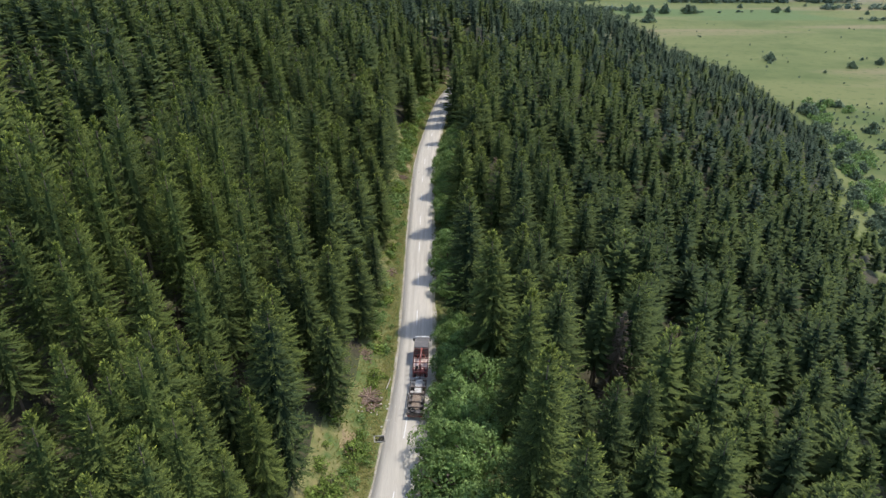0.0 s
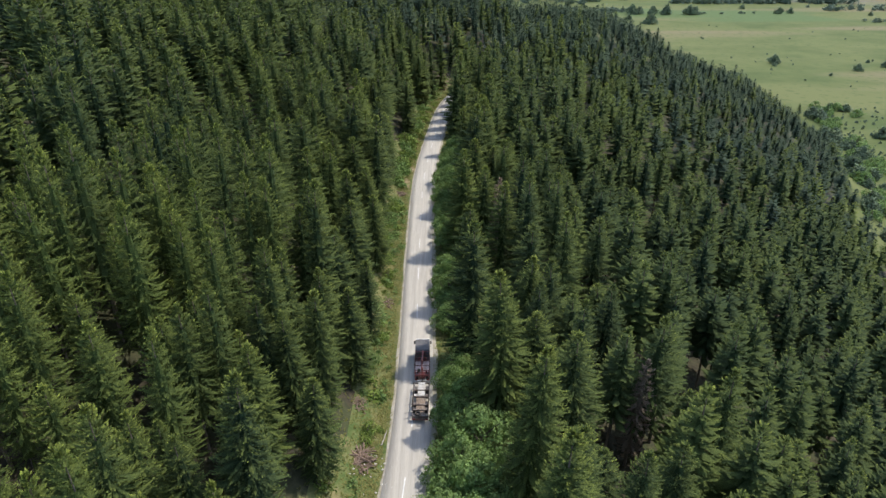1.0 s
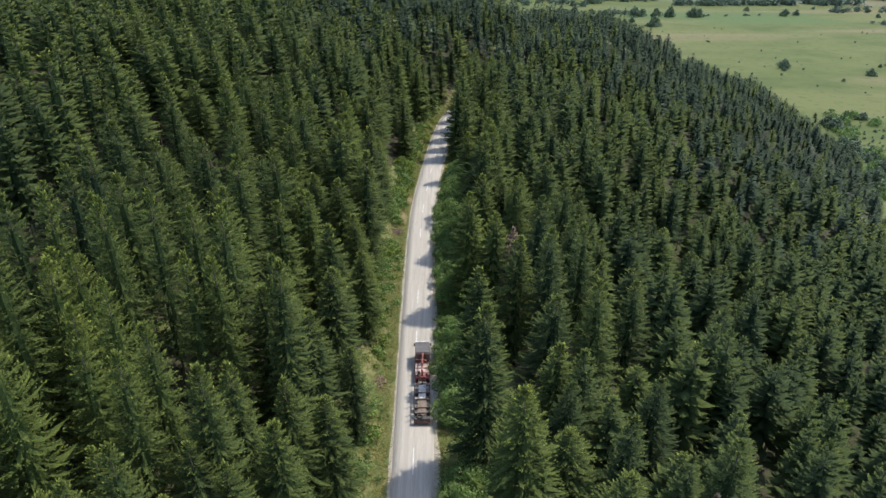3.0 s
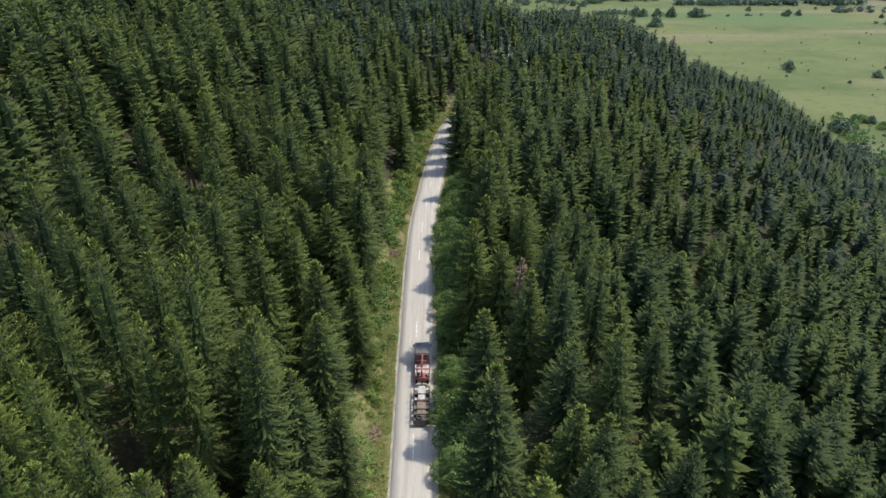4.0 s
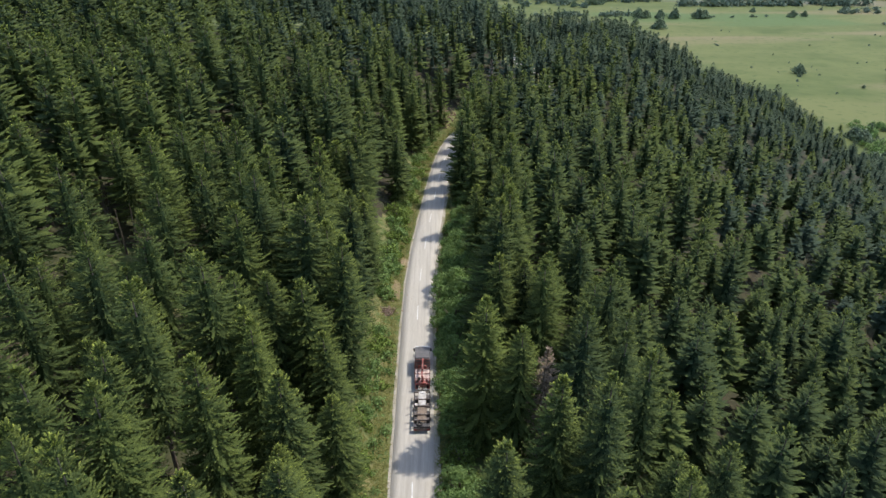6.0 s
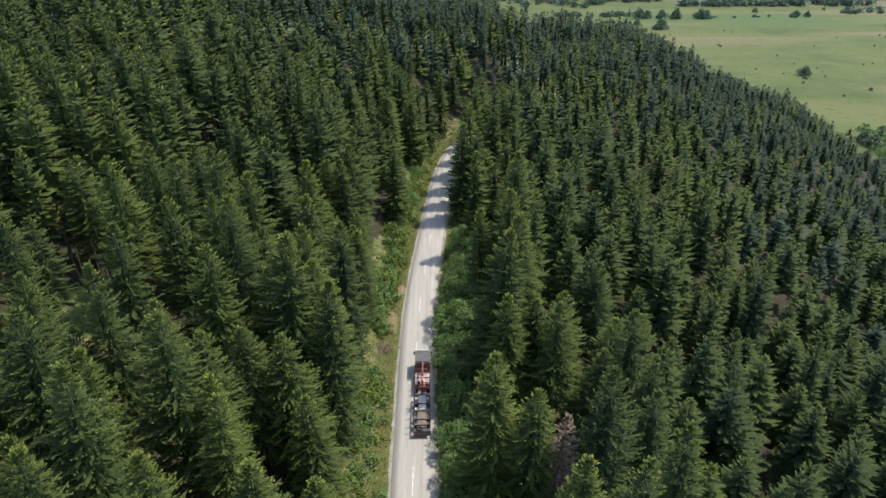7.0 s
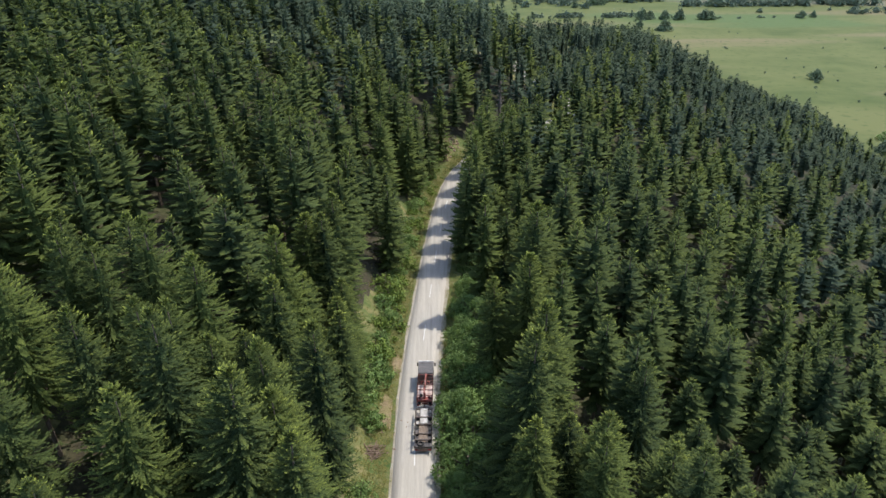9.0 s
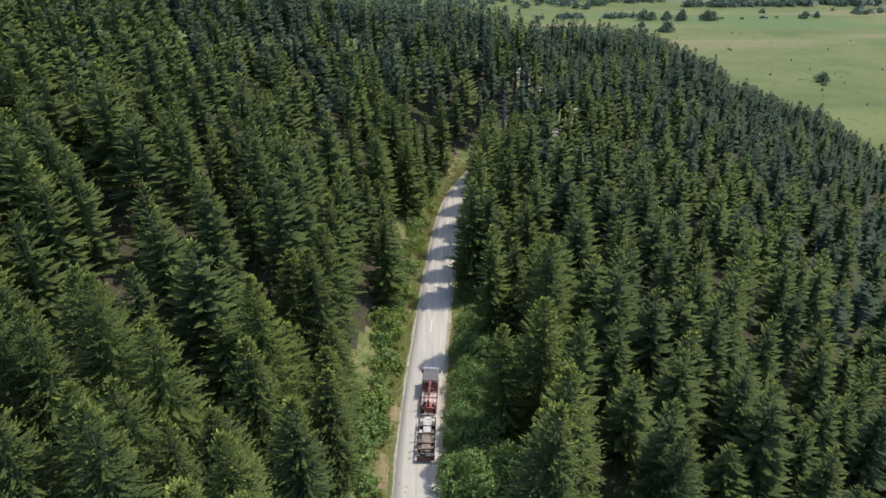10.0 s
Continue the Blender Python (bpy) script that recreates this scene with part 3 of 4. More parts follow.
def build_forest():
    x, y, z, tall, s = scatter()
    rs = np.random.RandomState(11)
    band = np.where((np.abs(s) < 19) & (y > 45) & (y < 300))[0]
    band = band[np.argsort(np.abs(s[band]) + 0.01 * y[band])][:300]
    single = np.zeros(len(x), bool)
    single[band] = True
    stand = (spacing(x, y) / 5.1) ** 0.65
    for i in band:
        k = rs.randint(len(crown_meshes))
        label = ("tall dark green spruce with drooping boughs beside the road" if tall[i] > 17 else "young green spruce at the edge of the roadside verge")
        spruce(x[i], y[i], tall[i], rs.uniform(0, 360), crown_meshes if y[i] < 205 else MID_CROWNS, k, label, wide=rs.uniform(0.86, 1.12) * (24 / tall[i]) ** 0.5 * stand[i])
    # the rest of the wood, one mesh
    pts, tips, tones, mats, outs = [], [], [], [], []
    # how near the flight passes each tree, and whether it comes into view from there
    near = np.full(len(x), 1e9)
    for ex, ey in FLIGHT:
        dx, dy, dz = x - ex, y - ey, 67.3 - z - tall
        depth = 0.889 * dy + 0.459 * dz
        seen = (dy > 0) & (np.abs(dx) < 0.72 * depth + 17) & (dz > 0.085 * dy - 4) & (0.889 * dz - 0.459 * dy < 0.40 * depth + 5)
        near = np.where(seen, np.minimum(near, np.sqrt(dx ** 2 + dy ** 2 + dz ** 2)), near)
    for i in np.where(~single)[0]:
        level = 0 if near[i] < 73 else 1 if near[i] < 128 else 2 if near[i] < 235 else 3 if near[i] < 1e8 else 4
        # the share of haze-coloured pines grows downhill and with distance
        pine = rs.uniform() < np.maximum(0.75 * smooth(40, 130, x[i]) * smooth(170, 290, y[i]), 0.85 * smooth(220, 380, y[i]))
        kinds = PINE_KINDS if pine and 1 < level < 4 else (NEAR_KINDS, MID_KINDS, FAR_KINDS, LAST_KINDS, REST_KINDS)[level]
        c, t, o = kinds[rs.randint(len(kinds))]
        f = tall[i] / 24.0
        w = min(1.12, f * rs.uniform(0.86, 1.16) * (24 / tall[i]) ** 0.5 * stand[i])
        # tone by place: paler in the close stand, darker downhill and round (-52, 104)
        lush = 0.30 * (1 - stand[i]) / 0.28 - 0.22 * smooth(26, 52, x[i]) * (1 - smooth(170, 240, y[i]))
        lush -= 0.45 * math.exp(-((x[i] + 52) / 17) ** 2 - ((y[i] - 104) / 17) ** 2)
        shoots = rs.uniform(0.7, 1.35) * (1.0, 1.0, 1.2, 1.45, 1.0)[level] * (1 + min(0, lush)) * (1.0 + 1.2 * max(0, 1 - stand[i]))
        a = rs.uniform(0, 6.283)
        ca, sa = math.cos(a) * w, math.sin(a) * w
        lx, ly = rs.normal(0, 0.02, 2)
        own, patch = rs.uniform(), 0.5 + 0.5 * math.sin(x[i] * 0.09 + 2.1 * math.sin(y[i] * 0.06)) * math.sin(y[i] * 0.08 + 1.7)
        parts = [c] if level >= 2 else [c, stem_arrays(24, 0.26, 5)]
        for q, p in enumerate(parts):
            pts.append(np.stack([p[:, 0] * ca - p[:, 1] * sa + x[i] + p[:, 2] * lx, p[:, 0] * sa + p[:, 1] * ca + y[i] + p[:, 2] * ly, p[:, 2] * f + z[i] - 0.1], 1).astype(np.float32))
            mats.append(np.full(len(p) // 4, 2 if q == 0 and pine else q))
            tones.append(np.full(len(p), min(1, max(0, 0.62 * own + 0.33 * patch + lush))))
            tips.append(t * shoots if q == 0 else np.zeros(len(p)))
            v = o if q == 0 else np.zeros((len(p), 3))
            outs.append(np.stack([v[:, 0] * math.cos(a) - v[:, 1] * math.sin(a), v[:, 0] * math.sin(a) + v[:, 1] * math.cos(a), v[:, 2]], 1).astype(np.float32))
    me = soup("spruce_forest", np.concatenate(pts), [M_NEEDLE, M_BARK, M_PINE_HAZE], np.concatenate(tips), np.concatenate(outs), np.concatenate(tones), np.concatenate(mats))
    tagged(new("spruce_forest", me), "dense dark green spruce forest covering the hillside", "forest", kind="stuff")


build_forest()
for i, (x, y, z, how) in enumerate(ODD):
    tall = z - float(ground_z(x, y)[0])
    spruce(x, y, max(tall, 12), 57.0 * i, brown_meshes if how == "brown" else grey_meshes, 0,
           "rust-brown dying spruce among green ones" if how == "brown" else "grey bare dead spruce among green ones", "dead_spruce" if how == "grey" else "dying_spruce")


def bare_trunk(x, y, tall, lean, turn):
    """A slim dead trunk with a few broken branch stubs."""
    root = new("bare_trunk")
    root.matrix_world = pose(x, y, float(ground_z(x, y)[0]) - 0.2, lean, 0, turn)
    part("trunk", rod((0, 0, 0), (0, 0, tall), 0.17, 0.06, 8), M_BARK, root)
    for k in range(5):
        a, z = 2.4 * k + turn, tall * (0.35 + 0.12 * k)
        part("stub", rod((0, 0, z), (0.75 * math.cos(a), 0.75 * math.sin(a), z + 0.22), 0.035, 0.012, 5), M_BARK, root)
    tagged(root, "slim bare grey dead trunk standing in the forest clearing", "dead tree", "bare trunks of the clearing")


for x, y, tall, lean, turn in ((-50.6, 160.5, 8.0, 4, 20), (-48.9, 161.2, 8.8, 7, 200), (-47.6, 160.0, 7.2, 3, 110), (-52.0, 162.0, 7.6, 5, 300)):
    bare_trunk(x, y, tall, lean, turn)


def leafy_arrays(seed, clumps, leaf, wide=1.0, tall=1.0, low=0.0):
    """A broad-leaved crown of unit size: leaves in clumps over uneven lobes, with gaps."""
    r = np.random.RandomState(seed)
    lobes = [(0, 0, 0.62 * tall, 0.36)] + [(0.34 * math.cos(a), 0.34 * math.sin(a), r.uniform(0.32, 0.66) * tall, r.uniform(0.2, 0.31)) for a in np.arange(6) * 1.047 + r.uniform(0, 1)] + [(r.uniform(-0.15, 0.15), r.uniform(-0.15, 0.15), 0.84 * tall, 0.2)]
    out, tip, way = [], [], []
    for c in range(clumps):
        lx, ly, lz, lr = lobes[r.randint(len(lobes))]
        d = r.normal(size=3)
        d[2] = abs(d[2]) * 0.9 - 0.25
        d /= np.linalg.norm(d)
        q = lr * r.uniform(0.72, 1.08)
        at = np.array([lx * wide, ly * wide, lz]) + d * q * np.array([wide, wide, 0.9])
        at[2] = max(0.05, at[2] - low)
        for k in range(5):
            p = at + r.normal(0, leaf * 0.9, 3)
            n = d + r.normal(0, 0.55, 3)
            n /= np.linalg.norm(n)
            a = np.cross(n, r.normal(size=3))
            a /= np.linalg.norm(a)
            b = np.cross(n, a)
            e = leaf * r.uniform(0.7, 1.3)
            quad = [p - a * e, p - b * e * 0.6, p + a * e, p + b * e * 0.6]
            out += quad
            # paler the more the clump faces upwards, the rest at random
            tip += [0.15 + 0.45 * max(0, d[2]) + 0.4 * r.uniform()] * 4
            way += [d] * 4
    return np.array(out), np.array(tip), np.array(way)


def branchwork(seed, wide=1.0):
    r = random.Random(seed)
    bm = rod((0, 0, -0.05), (0, 0, 0.55), 0.035, 0.018, 7)
    for k in range(5):
        a = 1.257 * k + r.random()
        rod((0, 0, 0.16 + 0.06 * k), (0.27 * wide * math.cos(a), 0.27 * wide * math.sin(a), 0.42 + 0.08 * k), 0.016, 0.006, 5, bm)
    me = bpy.data.meshes.new("trunk")
    bm.to_mesh(me)
    bm.free()
    me.materials.append(M_BARK)
    return me


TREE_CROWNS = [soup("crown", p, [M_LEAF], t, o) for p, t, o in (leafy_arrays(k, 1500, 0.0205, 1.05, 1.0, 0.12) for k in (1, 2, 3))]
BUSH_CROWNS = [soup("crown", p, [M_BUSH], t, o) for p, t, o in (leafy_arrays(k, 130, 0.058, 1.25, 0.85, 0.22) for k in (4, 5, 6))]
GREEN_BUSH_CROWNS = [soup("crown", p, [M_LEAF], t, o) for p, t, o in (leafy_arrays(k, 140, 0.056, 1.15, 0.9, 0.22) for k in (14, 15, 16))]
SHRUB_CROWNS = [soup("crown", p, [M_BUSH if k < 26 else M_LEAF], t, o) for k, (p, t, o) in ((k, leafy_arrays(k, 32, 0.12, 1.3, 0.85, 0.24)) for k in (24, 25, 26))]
MEADOW_CROWNS = [soup("crown", p, [M_FARLEAF_HAZE_OB], t, o) for p, t, o in (leafy_arrays(k, 150, 0.075, 0.95, 1.05, 0.36) for k in (7, 8))]
BRANCHWORK = [branchwork(k) for k in (1, 2)]


def broadleaf(name, x, y, tall, turn, crowns, k, label, category, group, wide=1.0):
    root = new(name)
    root.matrix_world = pose(x, y, float(ground_z(x, y)[0]) - 0.05, 0, 0, turn)
    for nm, me in (("trunk", BRANCHWORK[k % 2]), ("crown", crowns[k % len(crowns)])):
        ob = new(nm, me)
        ob.parent = root
        ob.scale = (tall * wide, tall * wide, tall)
    return tagged(root, label, category, group)


def off_road(y, s):
    i = int(np.argmin(np.abs(cy - y)))
    return cx[i] + ty[i] * s, cy[i] - tx[i] * s


HEAPS = [(-11.7, 77.3), (-9.9, 75.5), (-13.2, 87.6), (-11.8, 175.6), (-10.9, 118.6)]


def clear_of_heaps(x, y):
    return all(abs(x - hx) > 2.2 or not -4.5 < y - hy < 2.5 for hx, hy in HEAPS)


def roadside():
    r = random.Random(21)
    big = [(59, 6.3, 9.5), (63, 9.5, 11), (66.5, 6.0, 8.5), (71, 8.6, 10.5), (75, 6.2, 9), (79, 9.3, 10), (83, 6.0, 8.2), (87.5, 7.8, 9), (92, 5.8, 6.8), (96.5, 6.3, 6.5), (55, 10, 10), (50, 7, 9),
           (142, 6.3, 7.5), (146.5, 7.2, 8.5), (151, 5.9, 6.5), (171, 6.4, 8), (176, 7.4, 9), (181.5, 6.5, 8.5), (186, 8.2, 9), (191, 6.4, 7.5), (206, 8.8, 8.5), (211, 7.2, 7), (110, 5.6, 6.5), (115, 6.4, 7), (121, 5.4, 7.5), (126, 6.2, 8), (131, 5.4, 5.5), (159, 5.6, 6.5), (164, 6.4, 7), (167.5, 5.5, 6), (183, 10.5, 8), (189, 11.5, 8.5),
           (195, 7.4, 7.5), (197, 11, 8.5), (201.5, 6.8, 7), (204, 12.5, 8), (209, 11, 7.5), (215, 9.5, 6.5), (219, 7, 5), (178.5, 10.5, 8.5)]
    for i, (y, s, h) in enumerate(big):
        x, yy = off_road(y, s + 0.9)
        broadleaf("broadleaf_tree", x, yy, h, r.uniform(0, 360), TREE_CROWNS, i, "bright green broad-leaved tree beside the road", "tree", "broad-leaved trees along the road", r.uniform(0.85, 1.05))
    i = 0
    y = 100.0
    while y < 288:
        h = r.uniform(2.2, 4.6)
        x, yy = off_road(y, 5.0 + h * 0.34 + r.uniform(0, 1.6))
        broadleaf("roadside_bush", x, yy, h, r.uniform(0, 360), GREEN_BUSH_CROWNS if r.random() < 0.7 else BUSH_CROWNS, i, "green leafy bush on the downhill verge", "bush", "bushes along the road")
        y += r.uniform(2.4, 5.2) * (1.0 if y < 225 else 1.7)
        i += 1
    y = 50.0
    while y < 300:
        lush = 150 < y < 245
        h = r.uniform(2.2, 5.2) if lush else r.uniform(1.0, 3.8)
        x, yy = off_road(y, -(5.3 + h * 0.32 + r.uniform(0, 2.6)))
        if clear_of_heaps(x, yy):
            broadleaf("roadside_bush", x, yy, h, r.uniform(0, 360), BUSH_CROWNS if r.random() < (0.3 if lush else 0.6) else GREEN_BUSH_CROWNS, i, "yellow-green bush on the grassy uphill bank", "bush", "bushes along the road")
        y += r.uniform(2.0, 4.4)
        i += 1
    y = 50.0
    while y < 290:
        for s in (-(4.4 + r.uniform(0, 3.0)), -(5.5 + r.uniform(0, 5.0)), 4.8 + r.uniform(0, 4.5)):
            x, yy = off_road(y, s)
            if not clear_of_heaps(x, yy):
                continue
            broadleaf("low_shrub", x, yy, r.uniform(0.6, 1.7), r.uniform(0, 360), SHRUB_CROWNS, i, "low green shrub among the verge grass", "shrub", "low shrubs on the verges", r.uniform(1.0, 1.6))
            i += 1
        y += r.uniform(1.6, 4.2)


roadside()


def grass():
    """Tufts on the verges, one mesh."""
    rs = np.random.RandomState(5)
    n = 15000
    i = rs.randint(int(np.argmin(np.abs(cy - 48))), int(np.argmin(np.abs(cy - 305))), n)
    side = np.where(rs.uniform(size=n) < 0.72, -1, 1)
    s = side * (3.35 + rs.gamma(1.6, 1.3, n) * np.where(side < 0, 1.25, 0.65))
    x, y = cx[i] + ty[i] * s + rs.uniform(-0.5, 0.5, n), cy[i] - tx[i] * s + rs.uniform(-0.5, 0.5, n)
    s = beside(x, y)
    ok = np.abs(s) > 3.35
    x, y = x[ok], y[ok]
    z = ground_z(x, y)
    n = len(x)
    h, a = rs.uniform(0.06, 0.22, n), rs.uniform(0, 6.283, n)
    tri, tone = [], rs.uniform(size=n)
    for k in range(3):
        b = a + 2.1 * k
        w = 0.10 + 0.08 * rs.uniform(size=n)
        p0 = np.stack([x - w * np.sin(b), y + w * np.cos(b), z - 0.03], 1)
        p1 = np.stack([x + w * np.sin(b), y - w * np.cos(b), z - 0.03], 1)
        p2 = np.stack([x + 0.34 * np.cos(b), y + 0.34 * np.sin(b), z + h], 1)
        p3 = p2 + np.stack([-0.05 * np.sin(b), 0.05 * np.cos(b), 0 * b], 1)
        tri.append(np.stack([p0, p1, p2, p3], 1))
    pts = np.stack(tri, 1).reshape(-1, 3)
    me = soup("verge_grass", pts, [M_GRASS], np.tile([0.1, 0.1, 0.9, 0.9], 3 * n), np.tile([0, 0, 1.0], (12 * n, 1)), np.repeat(tone, 12))
    tagged(new("verge_grass", me), "tufts of dry yellow-green grass on both verges", "grass", kind="stuff")


grass()

# ---- the meadow's trees ----
MEADOW_TREES = [(353, 703, 13), (421, 664, 10), (459, 680, 11), (308, 1000, 20), (309, 1110, 22), (322, 1112, 17), (345, 1108, 18), (365, 1106, 22), (402, 1104, 20), (412, 1106, 18), (287, 1040, 12),
                (553, 1115, 15), (574, 1120, 13), (305, 439, 11), (292, 402, 7), (471, 1263, 14), (520, 1180, 10), (286, 1300, 24), (300, 1310, 18), (690, 1090, 9), (240, 1260, 15), (455, 705, 5), (380, 640, 4), (347, 688, 5)]
r = random.Random(3)
for i, (x, y, h) in enumerate(MEADOW_TREES):
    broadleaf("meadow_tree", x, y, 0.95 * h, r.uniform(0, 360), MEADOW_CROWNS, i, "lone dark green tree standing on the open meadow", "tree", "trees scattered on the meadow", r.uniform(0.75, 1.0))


def clump_stuff(name, label, category, places, arrays, mat):
    pts, tips, tones, outs = [], [], [], []
    rs = np.random.RandomState(17)
    for k, (x, y, h) in enumerate(places):
        p, t, o = arrays[k % len(arrays)]
        a = rs.uniform(0, 6.283)
        w = h * rs.uniform(0.85, 1.2)
        z = float(ground_z(x, y)[0])
        pts.append(np.stack([(p[:, 0] * math.cos(a) - p[:, 1] * math.sin(a)) * w + x, (p[:, 0] * math.sin(a) + p[:, 1] * math.cos(a)) * w + y, p[:, 2] * h + z - 0.1 * h], 1))
        tips.append(t)
        tones.append(np.full(len(p), rs.uniform()))
        outs.append(np.stack([o[:, 0] * math.cos(a) - o[:, 1] * math.sin(a), o[:, 0] * math.sin(a) + o[:, 1] * math.cos(a), o[:, 2]], 1))
    tagged(new(name, soup(name, np.concatenate(pts), [mat], np.concatenate(tips), np.concatenate(outs), np.concatenate(tones))), label, category, kind="stuff")


far_shapes = [leafy_arrays(k, 13, 0.20, 1.0, 1.0, 0.22) for k in (31, 32, 33)]
small_shapes = [leafy_arrays(k, 16, 0.17, 0.75, 1.1, 0.22) for k in (34, 35)]
rf = random.Random(12)
for i in range(80):
    y = rf.uniform(255, 520)
    x = float(np.interp(y, [250, 300, 370, 440, 520], [208, 218, 248, 272, 304])) + rf.uniform(-10, 12 if i % 3 else 30)
    h = rf.uniform(5, 11)
    broadleaf("fringe_tree", x, y, h, rf.uniform(0, 360), MEADOW_CROWNS if i % 2 else GREEN_BUSH_CROWNS, i, "rounded blue-green broad-leaved tree at the foot of the wood", "tree", "trees along the foot of the wood", rf.uniform(0.9, 1.2))
rs = np.random.RandomState(8)
places = []
for x0, x1, y0, y1, n, h0, h1 in ((430, 760, 1255, 1300, 70, 10, 20), (560, 1100, 1330, 1500, 260, 10, 20), (200, 420, 1330, 1420, 60, 8, 18), (150, 320, 1130, 1145, 24, 6, 12), (640, 820, 1150, 1200, 30, 6, 10),
                                  (-200, 1600, 1600, 2300, 500, 10, 22), (640, 700, 1010, 1040, 10, 4, 8), (-100, 300, 1250, 1500, 90, 8, 18), (420, 560, 1108, 1120, 8, 3, 6)):
    places += [(rs.uniform(x0, x1), rs.uniform(y0, y1), rs.uniform(h0, h1)) for _ in range(n)]
clump_stuff("far_hedgerows", "distant dark hedgerows and copses on the plain", "woods", places, far_shapes, M_FARLEAF_HAZE)
places = []
for _ in range(330):
    y = rs.uniform(250, 520)
    x = np.interp(y, [250, 300, 370, 440, 520], [190, 200, 234, 262, 296]) + rs.gamma(1.5, 18)
    places.append((x + 8, y, rs.uniform(0.8, 2.3)))
places += [(rs.uniform(300, 620), rs.uniform(560, 1000), rs.uniform(1.0, 2.6)) for _ in range(45)]
clump_stuff("meadow_scrub", "low dark scrub dotted over the edge of the meadow", "scrub", places, small_shapes, M_FARLEAF_HAZE)


# ---- the timber lorry ----
def lacquer(name, col, rough=0.45, metal=0.0, dust=(0.36, 0.31, 0.27), amount=0.45):
    return surface(name, col, tuple(min(1, v * 1.25) for v in col), 3.0, rough, metal, c=dust, scale2=1.6, amount2=amount)


M_CAB = lacquer("cab_grey_paint", (0.105, 0.100, 0.098), 0.7, amount=0.12)
M_WHITE = lacquer("white_paint", (0.72, 0.71, 0.68), 0.45)
M_RED = lacquer("crane_red_paint", (0.27, 0.062, 0.048), 0.55, amount=0.55)
M_DARKRED = lacquer("frame_dark_red", (0.15, 0.045, 0.036), 0.55, amount=0.5)
M_STEEL = lacquer("dark_steel", (0.055, 0.050, 0.048), 0.55, 0.3)
M_RUST = lacquer("brown_frame", (0.085, 0.060, 0.048), 0.6, 0.1)
M_TYRE = surface("tyre_rubber", (0.020, 0.020, 0.020), (0.035, 0.034, 0.032), 9.0, 0.85, c=(0.09, 0.08, 0.07), scale2=3.0)
M_RIM = lacquer("rim_grey", (0.30, 0.30, 0.30), 0.4, 0.5)
M_DECK = surface("pale_deck_plate", (0.52, 0.38, 0.34), (0.70, 0.57, 0.51), 2.2, 0.7, c=(0.34, 0.22, 0.18), scale2=1.3, stretch=(1, 0.3, 1))
M_PLANK = surface("weathered_planks", (0.20, 0.15, 0.11), (0.31, 0.24, 0.18), 5.0, 0.85, c=(0.13, 0.10, 0.08), scale2=1.5, stretch=(1, 0.15, 1))
M_BEAM = surface("pale_beam_plate", (0.47, 0.45, 0.42), (0.60, 0.58, 0.54), 2.5, 0.6, c=(0.30, 0.26, 0.22), scale2=1.4)
M_GLASS, _n, _l = material("windscreen_glass")
_n["Principled BSDF"].inputs["Base Color"].default_value = (0.02, 0.025, 0.03, 1)
_n["Principled BSDF"].inputs["Roughness"].default_value = 0.05
M_LAMP_RED = lacquer("tail_lamp_red", (0.20, 0.018, 0.018), 0.2, amount=0.1)


def wheel_mesh(r, w):
    bm = bmesh.new()
    prof = [(-w / 2, r * 0.62), (-w / 2, r * 0.93), (-w / 2 + 0.05, r), (w / 2 - 0.05, r), (w / 2, r * 0.93), (w / 2, r * 0.62)]
    n = 20
    rings = [[bm.verts.new((x, q * math.cos(6.283 * k / n), q * math.sin(6.283 * k / n))) for x, q in prof] for k in range(n)]
    for k in range(n):
        a, b = rings[k], rings[(k + 1) % n]
        for i in range(len(prof)):
            j = (i + 1) % len(prof)
            bm.faces.new((a[i], a[j], b[j], b[i]))
    bmesh.ops.recalc_face_normals(bm, faces=bm.faces)
    return bm


WHEELS = []


def wheel(thing, x, y, r=0.5, w=0.32):
    tyre_root = part("wheel", rod((-w * 0.35, 0, 0), (w * 0.35, 0, 0), r * 0.3, None, 12), M_STEEL, thing)
    tyre_root.location = (x, y, r)
    part("tyre", wheel_mesh(r, w), M_TYRE, tyre_root)
    bm = rod((-w * 0.30, 0, 0), (w * 0.30, 0, 0), r * 0.60, None, 16)
    part("rim", bm, M_RIM, tyre_root)
    WHEELS.append((tyre_root, x, y, r))
    return tyre_root


def stake_pair(thing, y, z0, z1, half, mat, name="bunk"):
    b = part(name, box(-half - 0.05, half + 0.05, y - 0.09, y + 0.09, z0 - 0.10, z0 + 0.10, 0.015), mat, thing)
    for sx in (-1, 1):
        bm = box(sx * half - 0.055, sx * half + 0.055, y - 0.07, y + 0.07, z0 + 0.10, z1, 0.012)
        part("stake", bm, mat, b)
    return b


